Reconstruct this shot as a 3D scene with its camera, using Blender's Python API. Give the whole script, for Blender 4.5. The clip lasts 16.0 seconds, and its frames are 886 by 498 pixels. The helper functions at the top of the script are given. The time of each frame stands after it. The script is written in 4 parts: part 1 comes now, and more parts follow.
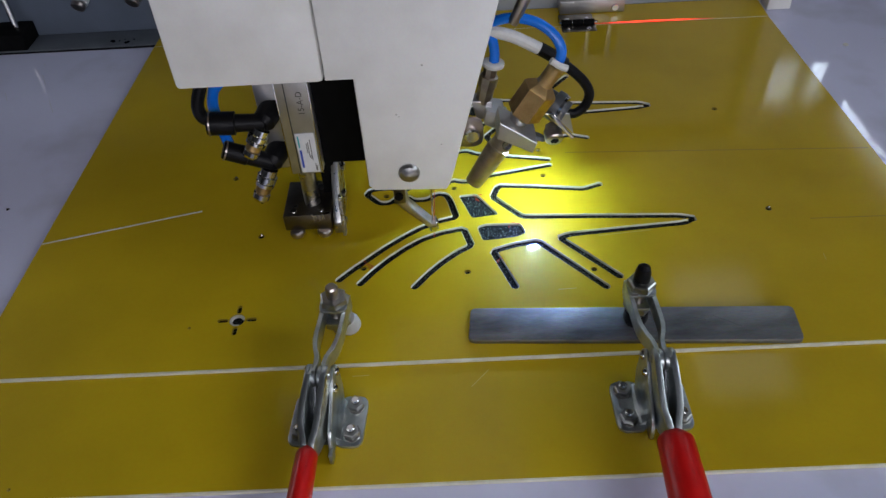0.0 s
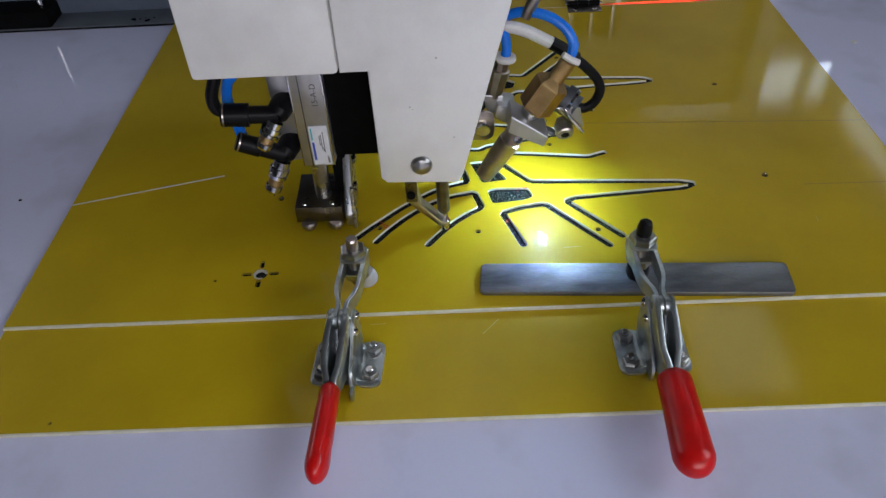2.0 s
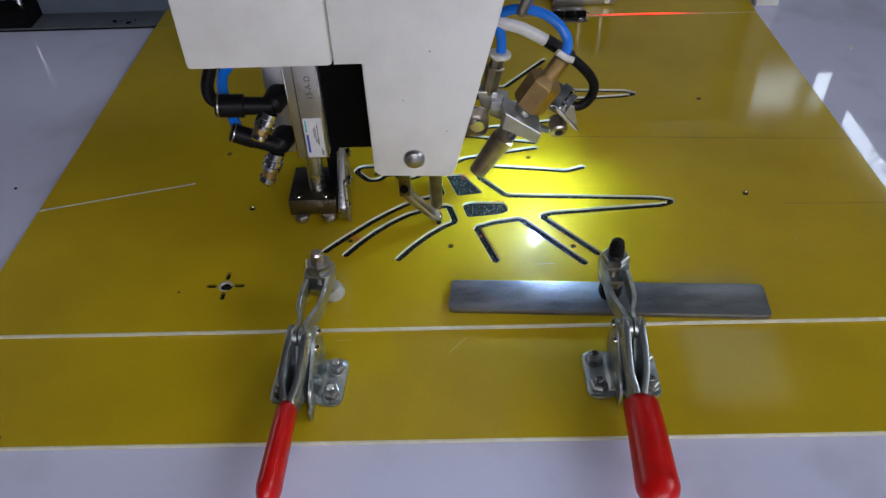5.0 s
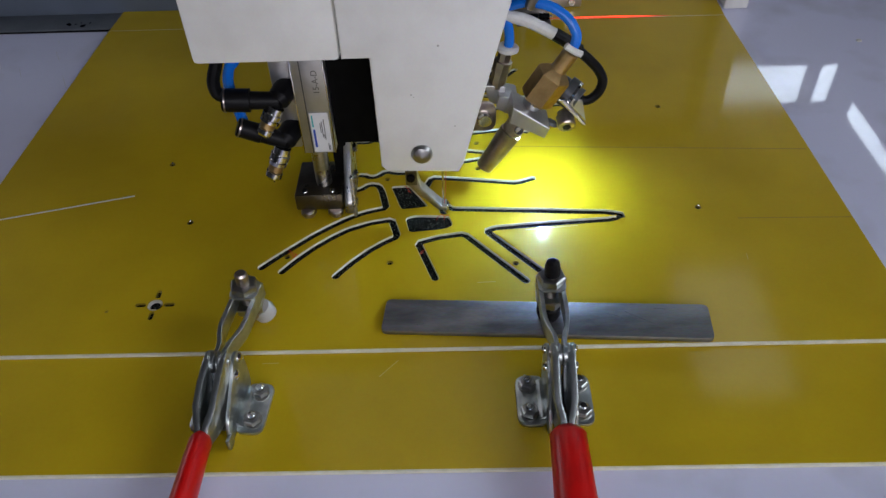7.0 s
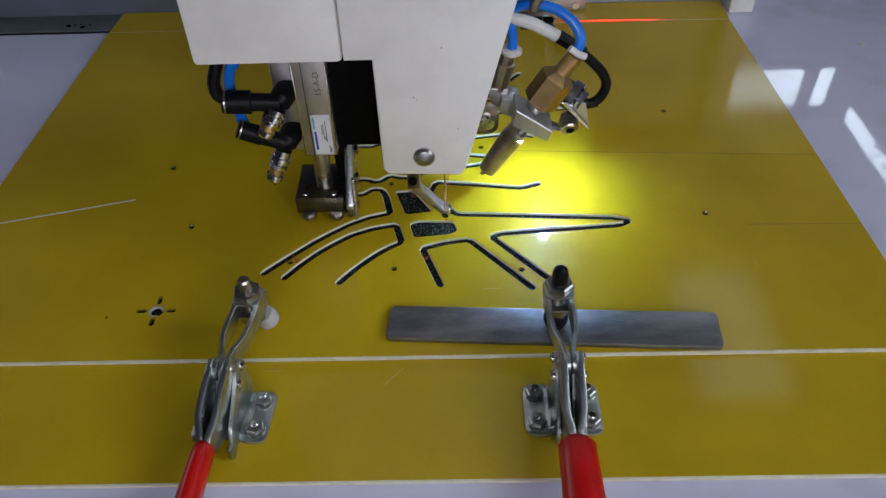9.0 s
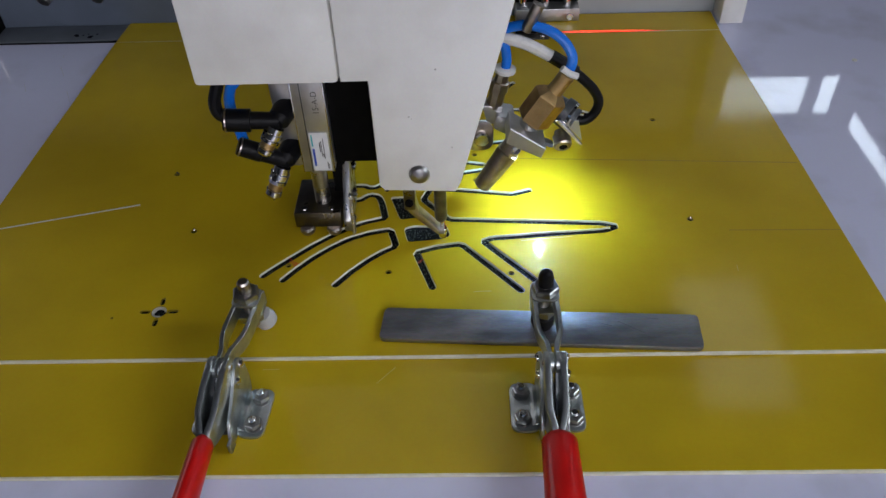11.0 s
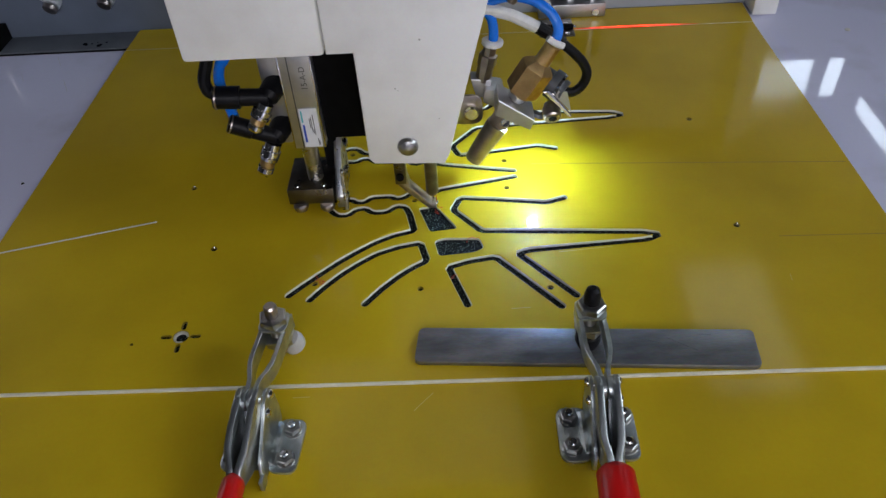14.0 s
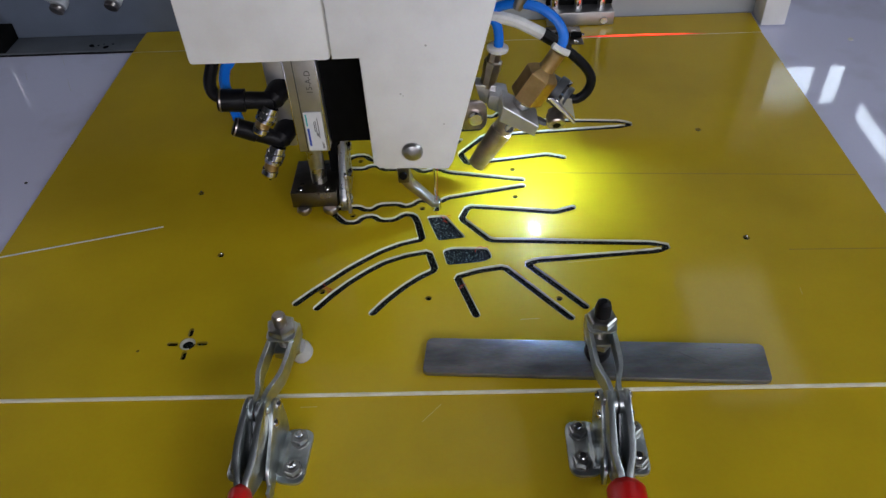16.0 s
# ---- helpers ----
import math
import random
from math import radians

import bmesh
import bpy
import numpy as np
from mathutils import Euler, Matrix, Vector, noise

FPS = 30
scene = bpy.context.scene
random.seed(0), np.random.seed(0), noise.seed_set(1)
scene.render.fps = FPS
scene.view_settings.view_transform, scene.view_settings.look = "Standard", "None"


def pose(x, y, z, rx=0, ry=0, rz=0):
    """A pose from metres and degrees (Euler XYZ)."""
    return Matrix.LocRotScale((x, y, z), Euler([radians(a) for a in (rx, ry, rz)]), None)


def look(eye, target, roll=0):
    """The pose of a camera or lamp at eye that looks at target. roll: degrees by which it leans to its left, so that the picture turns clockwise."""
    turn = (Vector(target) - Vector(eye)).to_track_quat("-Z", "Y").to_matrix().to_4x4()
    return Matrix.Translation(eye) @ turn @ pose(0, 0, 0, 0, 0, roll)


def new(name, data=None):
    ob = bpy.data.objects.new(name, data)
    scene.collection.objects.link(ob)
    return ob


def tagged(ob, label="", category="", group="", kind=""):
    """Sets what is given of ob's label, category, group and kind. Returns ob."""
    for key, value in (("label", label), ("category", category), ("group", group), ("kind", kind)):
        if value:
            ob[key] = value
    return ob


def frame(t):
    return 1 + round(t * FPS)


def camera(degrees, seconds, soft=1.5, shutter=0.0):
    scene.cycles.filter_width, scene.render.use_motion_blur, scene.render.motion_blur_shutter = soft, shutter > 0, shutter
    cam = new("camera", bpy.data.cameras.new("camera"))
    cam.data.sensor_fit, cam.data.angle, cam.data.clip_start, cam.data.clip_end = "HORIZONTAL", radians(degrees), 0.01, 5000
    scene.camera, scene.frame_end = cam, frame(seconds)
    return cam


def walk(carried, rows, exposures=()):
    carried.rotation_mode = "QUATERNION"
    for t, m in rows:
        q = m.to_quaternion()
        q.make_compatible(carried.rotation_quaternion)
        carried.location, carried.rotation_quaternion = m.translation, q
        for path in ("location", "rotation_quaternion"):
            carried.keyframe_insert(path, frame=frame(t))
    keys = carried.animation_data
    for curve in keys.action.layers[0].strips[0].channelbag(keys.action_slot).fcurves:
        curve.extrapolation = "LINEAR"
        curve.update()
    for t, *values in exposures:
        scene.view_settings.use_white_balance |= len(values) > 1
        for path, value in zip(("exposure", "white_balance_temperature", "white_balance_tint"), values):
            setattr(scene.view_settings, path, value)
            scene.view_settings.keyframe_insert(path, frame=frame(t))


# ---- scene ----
def shot(x, y, z, yaw, pitch, roll):
    """A camera pose from yaw (to the left of +y), pitch and roll in degrees."""
    return pose(x, y, z, 90 + pitch, 0, yaw) @ pose(0, 0, 0, 0, 0, roll)


cam = camera(60.18, 16.0, soft=1.45)
walk(cam, [
    (0, shot(-0.0047, -0.3040, 0.3666, 1.41, -42.66, -3.67)),
    (0.5, shot(-0.0061, -0.3020, 0.3672, 1.16, -42.99, -3.35)),
    (1, shot(-0.0058, -0.3048, 0.3671, 1.60, -42.69, -3.46)),
    (1.5, shot(-0.0105, -0.3059, 0.3644, 1.73, -42.63, -3.50)),
    (2, shot(-0.0114, -0.3085, 0.3664, 1.54, -42.82, -3.39)),
    (2.5, shot(-0.0170, -0.3093, 0.3665, 1.42, -42.67, -2.79)),
    (3, shot(-0.0127, -0.3090, 0.3668, 1.46, -42.75, -2.93)),
    (3.5, shot(-0.0105, -0.3087, 0.3662, 1.21, -42.79, -2.68)),
    (4, shot(-0.0103, -0.3105, 0.3661, 1.40, -42.89, -2.72)),
    (4.2, shot(-0.0071, -0.3149, 0.3637, 1.01, -42.48, -2.26)),
    (6.3, shot(-0.0062, -0.3142, 0.3627, 2.20, -43.01, -2.50)),
    (6.5, shot(-0.0137, -0.3121, 0.3630, 1.96, -43.18, -2.44)),
    (7, shot(-0.0095, -0.3114, 0.3628, 1.76, -43.08, -2.47)),
    (7.5, shot(-0.0129, -0.3100, 0.3632, 1.49, -42.98, -2.06)),
    (8, shot(-0.0128, -0.3096, 0.3630, 1.30, -42.83, -2.16)),
    (8.5, shot(-0.0126, -0.3084, 0.3624, 1.38, -43.05, -2.24)),
    (9, shot(-0.0128, -0.3071, 0.3603, 1.47, -42.92, -2.09)),
    (9.2, shot(-0.0123, -0.3056, 0.3600, 1.42, -43.04, -2.00)),
    (11.3, shot(-0.0055, -0.3143, 0.3742, 2.26, -42.41, -2.41)),
    (11.5, shot(-0.0191, -0.3297, 0.3747, 2.68, -42.36, -2.69)),
    (12, shot(-0.0143, -0.3267, 0.3725, 1.90, -42.56, -2.67)),
    (12.5, shot(-0.0001, -0.3313, 0.3625, 2.62, -42.82, -5.04)),
    (13, shot(-0.0005, -0.3266, 0.3661, 3.06, -43.01, -4.96)),
    (13.5, shot(0.0051, -0.3221, 0.3646, 2.60, -43.20, -3.82)),
    (14, shot(0.0058, -0.3245, 0.3638, 2.88, -42.88, -4.13)),
    (14.5, shot(0.0035, -0.3284, 0.3673, 3.09, -42.70, -3.96)),
    (15, shot(0.0043, -0.3289, 0.3662, 3.05, -42.46, -3.81)),
    (15.5, shot(0.0032, -0.3252, 0.3654, 2.77, -42.72, -3.47)),
    (16, shot(0.0030, -0.3236, 0.3662, 2.72, -42.76, -3.31)),
], exposures=[(0, -0.09), (1, -0.02), (3, 0.04), (6.5, 0.0), (9, 0.0), (12, 0.04), (14, 0.08), (16, 0.07)])

# Slide of the clamped sewing template under the fixed needle: seconds, x, y.
SLIDE = [
    (0, 0.0002, 0.0001),
    (0.5, -0.0168, -0.0057),
    (1, -0.0233, 0.0098),
    (1.5, -0.0115, 0.0218),
    (2, 0.0018, 0.0340),
    (2.5, 0.0078, 0.0418),
    (3, 0.0059, 0.0388),
    (3.5, 0.0058, 0.0391),
    (4, -0.0035, 0.0389),
    (4.2, -0.0009, 0.0356),
    (6.3, -0.0486, -0.0094),
    (6.5, -0.0523, -0.0098),
    (7, -0.0587, -0.0057),
    (7.5, -0.0488, 0.0029),
    (8, -0.0337, 0.0008),
    (8.5, -0.0396, -0.0101),
    (9, -0.0567, -0.0077),
    (9.2, -0.0605, -0.0029),
    (11.3, -0.0584, 0.0027),
    (11.5, -0.0715, -0.0103),
    (11.7, -0.0400, -0.0310),
    (12, -0.0235, -0.0402),
    (12.5, -0.0217, -0.0435),
    (13, -0.0217, -0.0465),
    (13.5, -0.0190, -0.0420),
    (14, -0.0300, -0.0403),
    (14.5, -0.0411, -0.0270),
    (15, -0.0287, -0.0209),
    (15.5, -0.0211, -0.0352),
    (16, -0.0262, -0.0445),
]
# Lift of the sewing head for the jump to the next seam: seconds, z.
LIFT = [(0, 0), (11.5, 0), (11.6, 0.014), (11.7, 0.034), (11.8, 0.050), (11.9, 0.064), (12.0, 0.0707), (12.5, 0.0573),
        (12.6, 0.047), (12.7, 0.033), (12.8, 0.020), (12.9, 0.006), (13.0, 0), (16, 0)]

# Thread under the foot: seconds, lift of the head, the point it runs to.
THREAD_ENDS = [(11.3, 0, -0.0203, 0.104, -0.1), (11.4, 0, -0.030, 0.103, -0.012), (11.5, 0, -0.033, 0.1015, 0.003), (11.7, 0.034, -0.0016, 0.0808, 0.003), (11.9, 0.064, 0.0094, 0.0748, 0.003),
               (12.0, 0.0707, 0.0149, 0.0716, 0.003), (12.1, 0.0695, -0.0175, 0.0928, 0.003), (12.5, 0.0573, -0.0157, 0.0895, 0.003), (12.7, 0.033, -0.0157, 0.0880, 0.003),
               (12.8, 0.020, -0.0160, 0.0930, -0.010), (13.0, 0, -0.0203, 0.104, -0.1)]

# ---- light ----
world = bpy.data.worlds.new("sky")
scene.world = world
world.use_nodes = True
wn = world.node_tree.nodes
sky = wn.new("ShaderNodeTexSky")
sky.sky_type, sky.sun_disc = "NISHITA", False
sky.sun_elevation, sky.sun_rotation = radians(40), radians(30)
wn["Background"].inputs["Strength"].default_value = 0.12
world.node_tree.links.new(sky.outputs[0], wn["Background"].inputs["Color"])


def window_light(name, m, sx, sy, watts, colour):
    data = bpy.data.lights.new(name, "AREA")
    data.shape, data.size, data.size_y, data.energy, data.color = "RECTANGLE", sx, sy, watts, colour
    ob = new(name, data)
    ob.matrix_world = m
    return ob


window_light("window_light_side", look((2.12, -0.7, 1.45), (0, 0.1, 0.1)), 1.8, 1.2, 5, (0.95, 0.94, 1.0))
window_light("window_light_front", look((0.60, -2.10, 0.98), (0, 0.2, 0.1)), 2.4, 0.7, 27, (0.985, 0.94, 1.0))
# Unseen west lamp, added as fill for the left and back.
window_light("west_fill_light", look((-2.92, 1.7, 1.45), (-0.2, 0.3, 0.0)), 1.6, 1.1, 9, (0.97, 0.94, 1.0))


# ---- materials ----
def material(name, colour, rough=0.5, metal=0.0, second=None, scale=60.0, fine=900.0, bump=0.0, spread=0.0, coat=0.0, coat_rough=0.08,
             rough_var=0.0, gloss=0.5, lo=0.38, hi=0.68, emit=None, strength=0.0, stretch=(1, 1, 1)):
    """A node material: base colour that drifts at two scales, with its own gloss and fine relief."""
    mat = bpy.data.materials.new(name)
    mat.use_nodes = True
    n, l = mat.node_tree.nodes, mat.node_tree.links
    b = n["Principled BSDF"]
    b.inputs["Roughness"].default_value, b.inputs["Metallic"].default_value = rough, metal
    b.inputs["Coat Weight"].default_value, b.inputs["Coat Roughness"].default_value = coat, coat_rough
    b.inputs["Specular IOR Level"].default_value = gloss
    if emit:
        b.inputs["Emission Color"].default_value, b.inputs["Emission Strength"].default_value = (*emit, 1), strength
    co, mp = n.new("ShaderNodeTexCoord"), n.new("ShaderNodeMapping")
    mp.inputs["Scale"].default_value = stretch
    l.new(co.outputs["Object"], mp.inputs[0])
    big, small = n.new("ShaderNodeTexNoise"), n.new("ShaderNodeTexNoise")
    big.inputs["Scale"].default_value, small.inputs["Scale"].default_value = scale, fine
    big.inputs["Detail"].default_value, small.inputs["Detail"].default_value = 4, 2
    l.new(mp.outputs[0], big.inputs[0]), l.new(mp.outputs[0], small.inputs[0])
    mix = n.new("ShaderNodeMix")
    mix.data_type = "RGBA"
    mix.inputs[6].default_value, mix.inputs[7].default_value = (*colour, 1), (*(second or colour), 1)
    ramp = n.new("ShaderNodeMapRange")
    ramp.inputs[1].default_value, ramp.inputs[2].default_value = lo, hi
    l.new(big.outputs[0], ramp.inputs[0]), l.new(ramp.outputs[0], mix.inputs[0])
    tone = n.new("ShaderNodeMix")
    tone.data_type, tone.blend_type = "RGBA", "MULTIPLY"
    tone.inputs[0].default_value = spread
    l.new(mix.outputs[2], tone.inputs[6]), l.new(small.outputs[1], tone.inputs[7])
    l.new(tone.outputs[2], b.inputs["Base Color"])
    if rough_var:
        rr = n.new("ShaderNodeMapRange")
        rr.inputs[1].default_value, rr.inputs[2].default_value = 0.3, 0.75
        rr.inputs[3].default_value, rr.inputs[4].default_value = max(rough - rough_var, 0.02), rough + rough_var
        l.new(big.outputs[0], rr.inputs[0]), l.new(rr.outputs[0], b.inputs["Roughness"])
    if bump:
        bp = n.new("ShaderNodeBump")
        bp.inputs["Strength"].default_value, bp.inputs["Distance"].default_value = bump, 0.001
        l.new(small.outputs[0], bp.inputs["Height"]), l.new(bp.outputs[0], b.inputs["Normal"])
    return mat


EPOXY = material("yellow_epoxy_sheet", (0.59, 0.414, 0.010), 0.44, second=(0.49, 0.340, 0.008), scale=9, fine=420, spread=0.10, rough_var=0.06, bump=0.010, gloss=0.13, coat=0.46, coat_rough=0.09)
CUT = material("pale_cut_edge", (0.84, 0.82, 0.66), 0.7, second=(0.74, 0.71, 0.52), scale=120, fine=1500, spread=0.2, bump=0.3)
TABLE = material("white_laminate", (0.73, 0.74, 0.93), 0.026, second=(0.54, 0.54, 0.66), scale=13, fine=400, spread=0.06, rough_var=0.012, lo=0.52, hi=0.80)
CREAM = material("cream_enamel", (0.87, 0.865, 0.82), 0.38, second=(0.78, 0.77, 0.72), scale=30, fine=600, spread=0.07, bump=0.05)
ZINC = material("zinc_plated_steel", (0.62, 0.66, 0.655), 0.36, 1.0, second=(0.44, 0.475, 0.47), scale=110, fine=1300, spread=0.2, rough_var=0.08, bump=0.05)
NUT = material("dull_plated_nut", (0.50, 0.50, 0.48), 0.28, 1.0, second=(0.36, 0.35, 0.33), scale=140, fine=900, spread=0.2)
PALE = material("scratched_resin", (0.56, 0.44, 0.10), 0.35)
STEEL = material("rolled_steel", (0.37, 0.37, 0.385), 0.50, 1.0, second=(0.19, 0.19, 0.20), scale=55, fine=700, spread=0.4, rough_var=0.14, bump=0.10, lo=0.40, hi=0.75, stretch=(0.45, 1.6, 1))
CHROME = material("bright_chrome", (0.75, 0.74, 0.72), 0.12, 1.0, second=(0.62, 0.61, 0.6), scale=150, fine=900, spread=0.1)
NICKEL = material("satin_nickel", (0.52, 0.46, 0.42), 0.28, 1.0, second=(0.38, 0.33, 0.30), scale=130, fine=900, spread=0.15)
ALU = material("anodised_aluminium", (0.60, 0.60, 0.61), 0.36, 0.9, second=(0.50, 0.50, 0.51), scale=80, fine=1400, spread=0.12, bump=0.05)
BRASS = material("worn_brass", (0.66, 0.45, 0.20), 0.40, 1.0, second=(0.50, 0.33, 0.13), scale=110, fine=900, spread=0.2, rough_var=0.1)
SATIN = material("ground_steel", (0.56, 0.56, 0.55), 0.30, 1.0, second=(0.42, 0.41, 0.40), scale=140, fine=900, spread=0.15, rough_var=0.06)
RED = material("red_vinyl_grip", (0.64, 0.006, 0.005), 0.30, gloss=0.4, second=(0.48, 0.004, 0.004), scale=60, fine=900, spread=0.08, bump=0.05)
BLACK = material("black_plastic", (0.004, 0.004, 0.005), 0.42, gloss=0.16, second=(0.007, 0.007, 0.008), scale=90, fine=900, spread=0.1, bump=0.05)
MATT = material("black_painted_casting", (0.003, 0.003, 0.003), 0.8, gloss=0.08, second=(0.005, 0.005, 0.005), scale=90, fine=900, spread=0.1)
BLUE = material("blue_air_hose", (0.008, 0.19, 0.78), 0.26, second=(0.007, 0.16, 0.70), scale=90, fine=900, spread=0.05)
WHITE = material("white_sleeve", (0.74, 0.73, 0.7), 0.5, second=(0.66, 0.65, 0.62), scale=150, fine=900, spread=0.1)
PAPER = material("white_label_paper", (0.78, 0.79, 0.8), 0.45, second=(0.7, 0.72, 0.74), scale=150, fine=900, spread=0.05)
INK = material("blue_print", (0.03, 0.08, 0.45), 0.5)
TEAL = material("teal_print", (0.05, 0.42, 0.45), 0.5)
GREYINK = material("grey_print", (0.12, 0.12, 0.12), 0.5)
# Pale flecks in the colour paint the sparkle of the mesh.
FABRIC = material("black_mesh_fabric", (0.003, 0.004, 0.0035), 0.6, gloss=0.12, second=(0.30, 0.37, 0.32), lo=0.58, hi=0.68, scale=950, fine=2200, spread=0.4, bump=0.6)
SLATE = material("slate_grey_beam", (0.150, 0.180, 0.235), 0.4, second=(0.105, 0.128, 0.170), scale=12, fine=500, spread=0.12)
RAIL = material("grey_rail_paint", (0.125, 0.14, 0.16), 0.4, second=(0.09, 0.10, 0.118), scale=30, fine=500, spread=0.15)
SMUDGE = material("grey_smudge", (0.52, 0.50, 0.45), 0.6, second=(0.44, 0.42, 0.37), scale=300)
HALO = material("red_fringe_glow", (0.3, 0.01, 0.01), 0.5, emit=(1.0, 0.012, 0.004), strength=0.75)
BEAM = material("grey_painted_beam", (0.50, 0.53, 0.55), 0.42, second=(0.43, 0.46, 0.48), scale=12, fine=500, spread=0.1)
PRESS = material("dark_burnished_steel", (0.21, 0.19, 0.165), 0.34, 1.0, second=(0.13, 0.118, 0.104), scale=90, fine=700, spread=0.2, rough_var=0.08)
# Dark resin tone for score marks, and for shade painted on hole walls.
SCORE_SHADE = material("scored_and_shaded_resin", (0.26, 0.18, 0.006), 0.4)
DARKSTEEL = material("dark_rail_steel", (0.16, 0.17, 0.18), 0.4, 0.7, second=(0.10, 0.11, 0.12), scale=60, fine=500, spread=0.2)
RUBBER = material("clear_silicone_cap", (0.50, 0.50, 0.48), 0.35, second=(0.42, 0.42, 0.41), scale=150, fine=900, spread=0.1)
THREAD = material("red_thread", (0.60, 0.05, 0.02), 0.7)
GLOW = material("red_light_glow", (0.3, 0.01, 0.01), 0.5, emit=(1.0, 0.06, 0.02), strength=3.0)
LED = material("led_white", (0.9, 0.9, 0.9), 0.5, emit=(0.63, 1.0, 1.62), strength=1300.0)
WALL = material("grey_wall_paint", (0.075, 0.075, 0.08), 0.7, second=(0.06, 0.06, 0.066), scale=2, fine=60, spread=0.06)
FLOOR = material("grey_workshop_floor", (0.10, 0.105, 0.12), 0.4, second=(0.07, 0.075, 0.085), scale=3, fine=90, spread=0.15)
DAY = material("daylight_distance", (0.7, 0.8, 0.9), 0.9, emit=(0.80, 0.90, 1.0), strength=5.0)
# Glow of an unseen ceiling panel, added for its reflection.
CEILING_GLOW = material("added_ceiling_glow", (0.7, 0.75, 0.8), 0.9, emit=(0.86, 0.92, 1.0), strength=1.7)
LEAF = material("dark_foliage", (0.045, 0.07, 0.03), 0.6, second=(0.08, 0.11, 0.05), scale=8, fine=40, spread=0.4)


# ---- mesh helpers ----
def part(name, bm, mat, parent=None, label="", smooth=True):
    me = bpy.data.meshes.new(name)
    bm.normal_update()
    bm.to_mesh(me)
    bm.free()
    for m in mat if isinstance(mat, (list, tuple)) else [mat]:
        me.materials.append(m)
    if smooth:
        me.polygons.foreach_set("use_smooth", [True] * len(me.polygons))
        me.set_sharp_from_angle(angle=radians(25))
    ob = new(name, me)
    ob.parent = parent
    if label:
        ob["label"] = label
    return ob


def thing(name, label, category, group="", m=None):
    ob = new(name)
    ob.empty_display_size = 0.02
    if m:
        ob.matrix_basis = m
    return tagged(ob, label, category, group)


def box(x0, x1, y0, y1, z0, z1, bevel=0.0006, bm=None, m=None):
    bm = bm or bmesh.new()
    vs = bmesh.ops.create_cube(bm, size=1)["verts"]
    bmesh.ops.transform(bm, verts=vs, matrix=Matrix.LocRotScale(((x0 + x1) / 2, (y0 + y1) / 2, (z0 + z1) / 2), None, (x1 - x0, y1 - y0, z1 - z0)))
    if bevel:
        es = list({e for v in vs for e in v.link_edges})
        got = bmesh.ops.bevel(bm, geom=es, offset=bevel, segments=2, affect="EDGES", profile=0.5)
        vs = list({v for f in got["faces"] for v in f.verts} | {v for v in vs if v.is_valid})
    if m:
        bmesh.ops.transform(bm, verts=vs, matrix=m)
    return bm


def rings(sections, n=20, bm=None, hexed=False):
    """A turned body: sections are (point, radius) in order; each ring faces the way of the axis."""
    bm = bm or bmesh.new()
    pts = [(Vector(p), r) for p, r in sections]
    loops = []
    axis = (pts[-1][0] - pts[0][0]).normalized()
    side = axis.orthogonal().normalized()
    for k, (p, r) in enumerate(pts):
        ax = axis
        if len(pts) > 2:
            a = (pts[min(k + 1, len(pts) - 1)][0] - pts[max(k - 1, 0)][0])
            ax = a.normalized() if a.length > 1e-9 else axis
        side = (side - ax * side.dot(ax)).normalized()
        up = ax.cross(side)
        loops.append([bm.verts.new(p + r * (math.cos(2 * math.pi * j / n) * side + math.sin(2 * math.pi * j / n) * up)) for j in range(n)])
    for a, b in zip(loops, loops[1:]):
        for j in range(n):
            bm.faces.new((a[j], a[(j + 1) % n], b[(j + 1) % n], b[j]))
    bm.faces.new(loops[0][::-1])
    bm.faces.new(loops[-1])
    return bm


def turned(p, axis, profile, n=20, bm=None):
    """profile: (distance along the axis, radius) pairs."""
    p, axis = Vector(p), Vector(axis).normalized()
    return rings([(p + axis * d, r) for d, r in profile], n, bm)


def smooth_path(points, steps=6):
    """Catmull-Rom through the points."""
    ps = [Vector(p) for p in points]
    ps = [2 * ps[0] - ps[1], *ps, 2 * ps[-1] - ps[-2]]
    out = []
    for a, b, c, d in zip(ps, ps[1:], ps[2:], ps[3:]):
        for k in range(steps):
            t = k / steps
            out.append(0.5 * (2 * b + (c - a) * t + (2 * a - 5 * b + 4 * c - d) * t * t + (3 * b - a - 3 * c + d) * t ** 3))
    return out + [ps[-2]]


def hose(points, r, n=12, steps=6, bm=None):
    return rings([(p, r) for p in smooth_path(points, steps)], n, bm)


def slab(outline, axis, lo, hi, bevel=0.0004, bm=None):
    """A flat outline of two coordinates, pulled out along the third axis from lo to hi."""
    bm = bm or bmesh.new()
    def place(u, v, w):
        return {"x": (w, u, v), "y": (u, w, v), "z": (u, v, w)}[axis]
    a = [bm.verts.new(place(u, v, lo)) for u, v in outline]
    b = [bm.verts.new(place(u, v, hi)) for u, v in outline]
    fs = [bm.faces.new(a), bm.faces.new(b[::-1])]
    for k in range(len(a)):
        fs.append(bm.faces.new((a[k], b[k], b[(k + 1) % len(a)], a[(k + 1) % len(a)])))
    bmesh.ops.recalc_face_normals(bm, faces=fs)
    if bevel:
        caps = [e for e in bm.edges if e.is_valid and len(e.link_faces) == 2 and (e.link_faces[0] in fs[:2] or e.link_faces[1] in fs[:2])]
        bmesh.ops.bevel(bm, geom=caps, offset=bevel, segments=2, affect="EDGES", profile=0.5)
    return bm


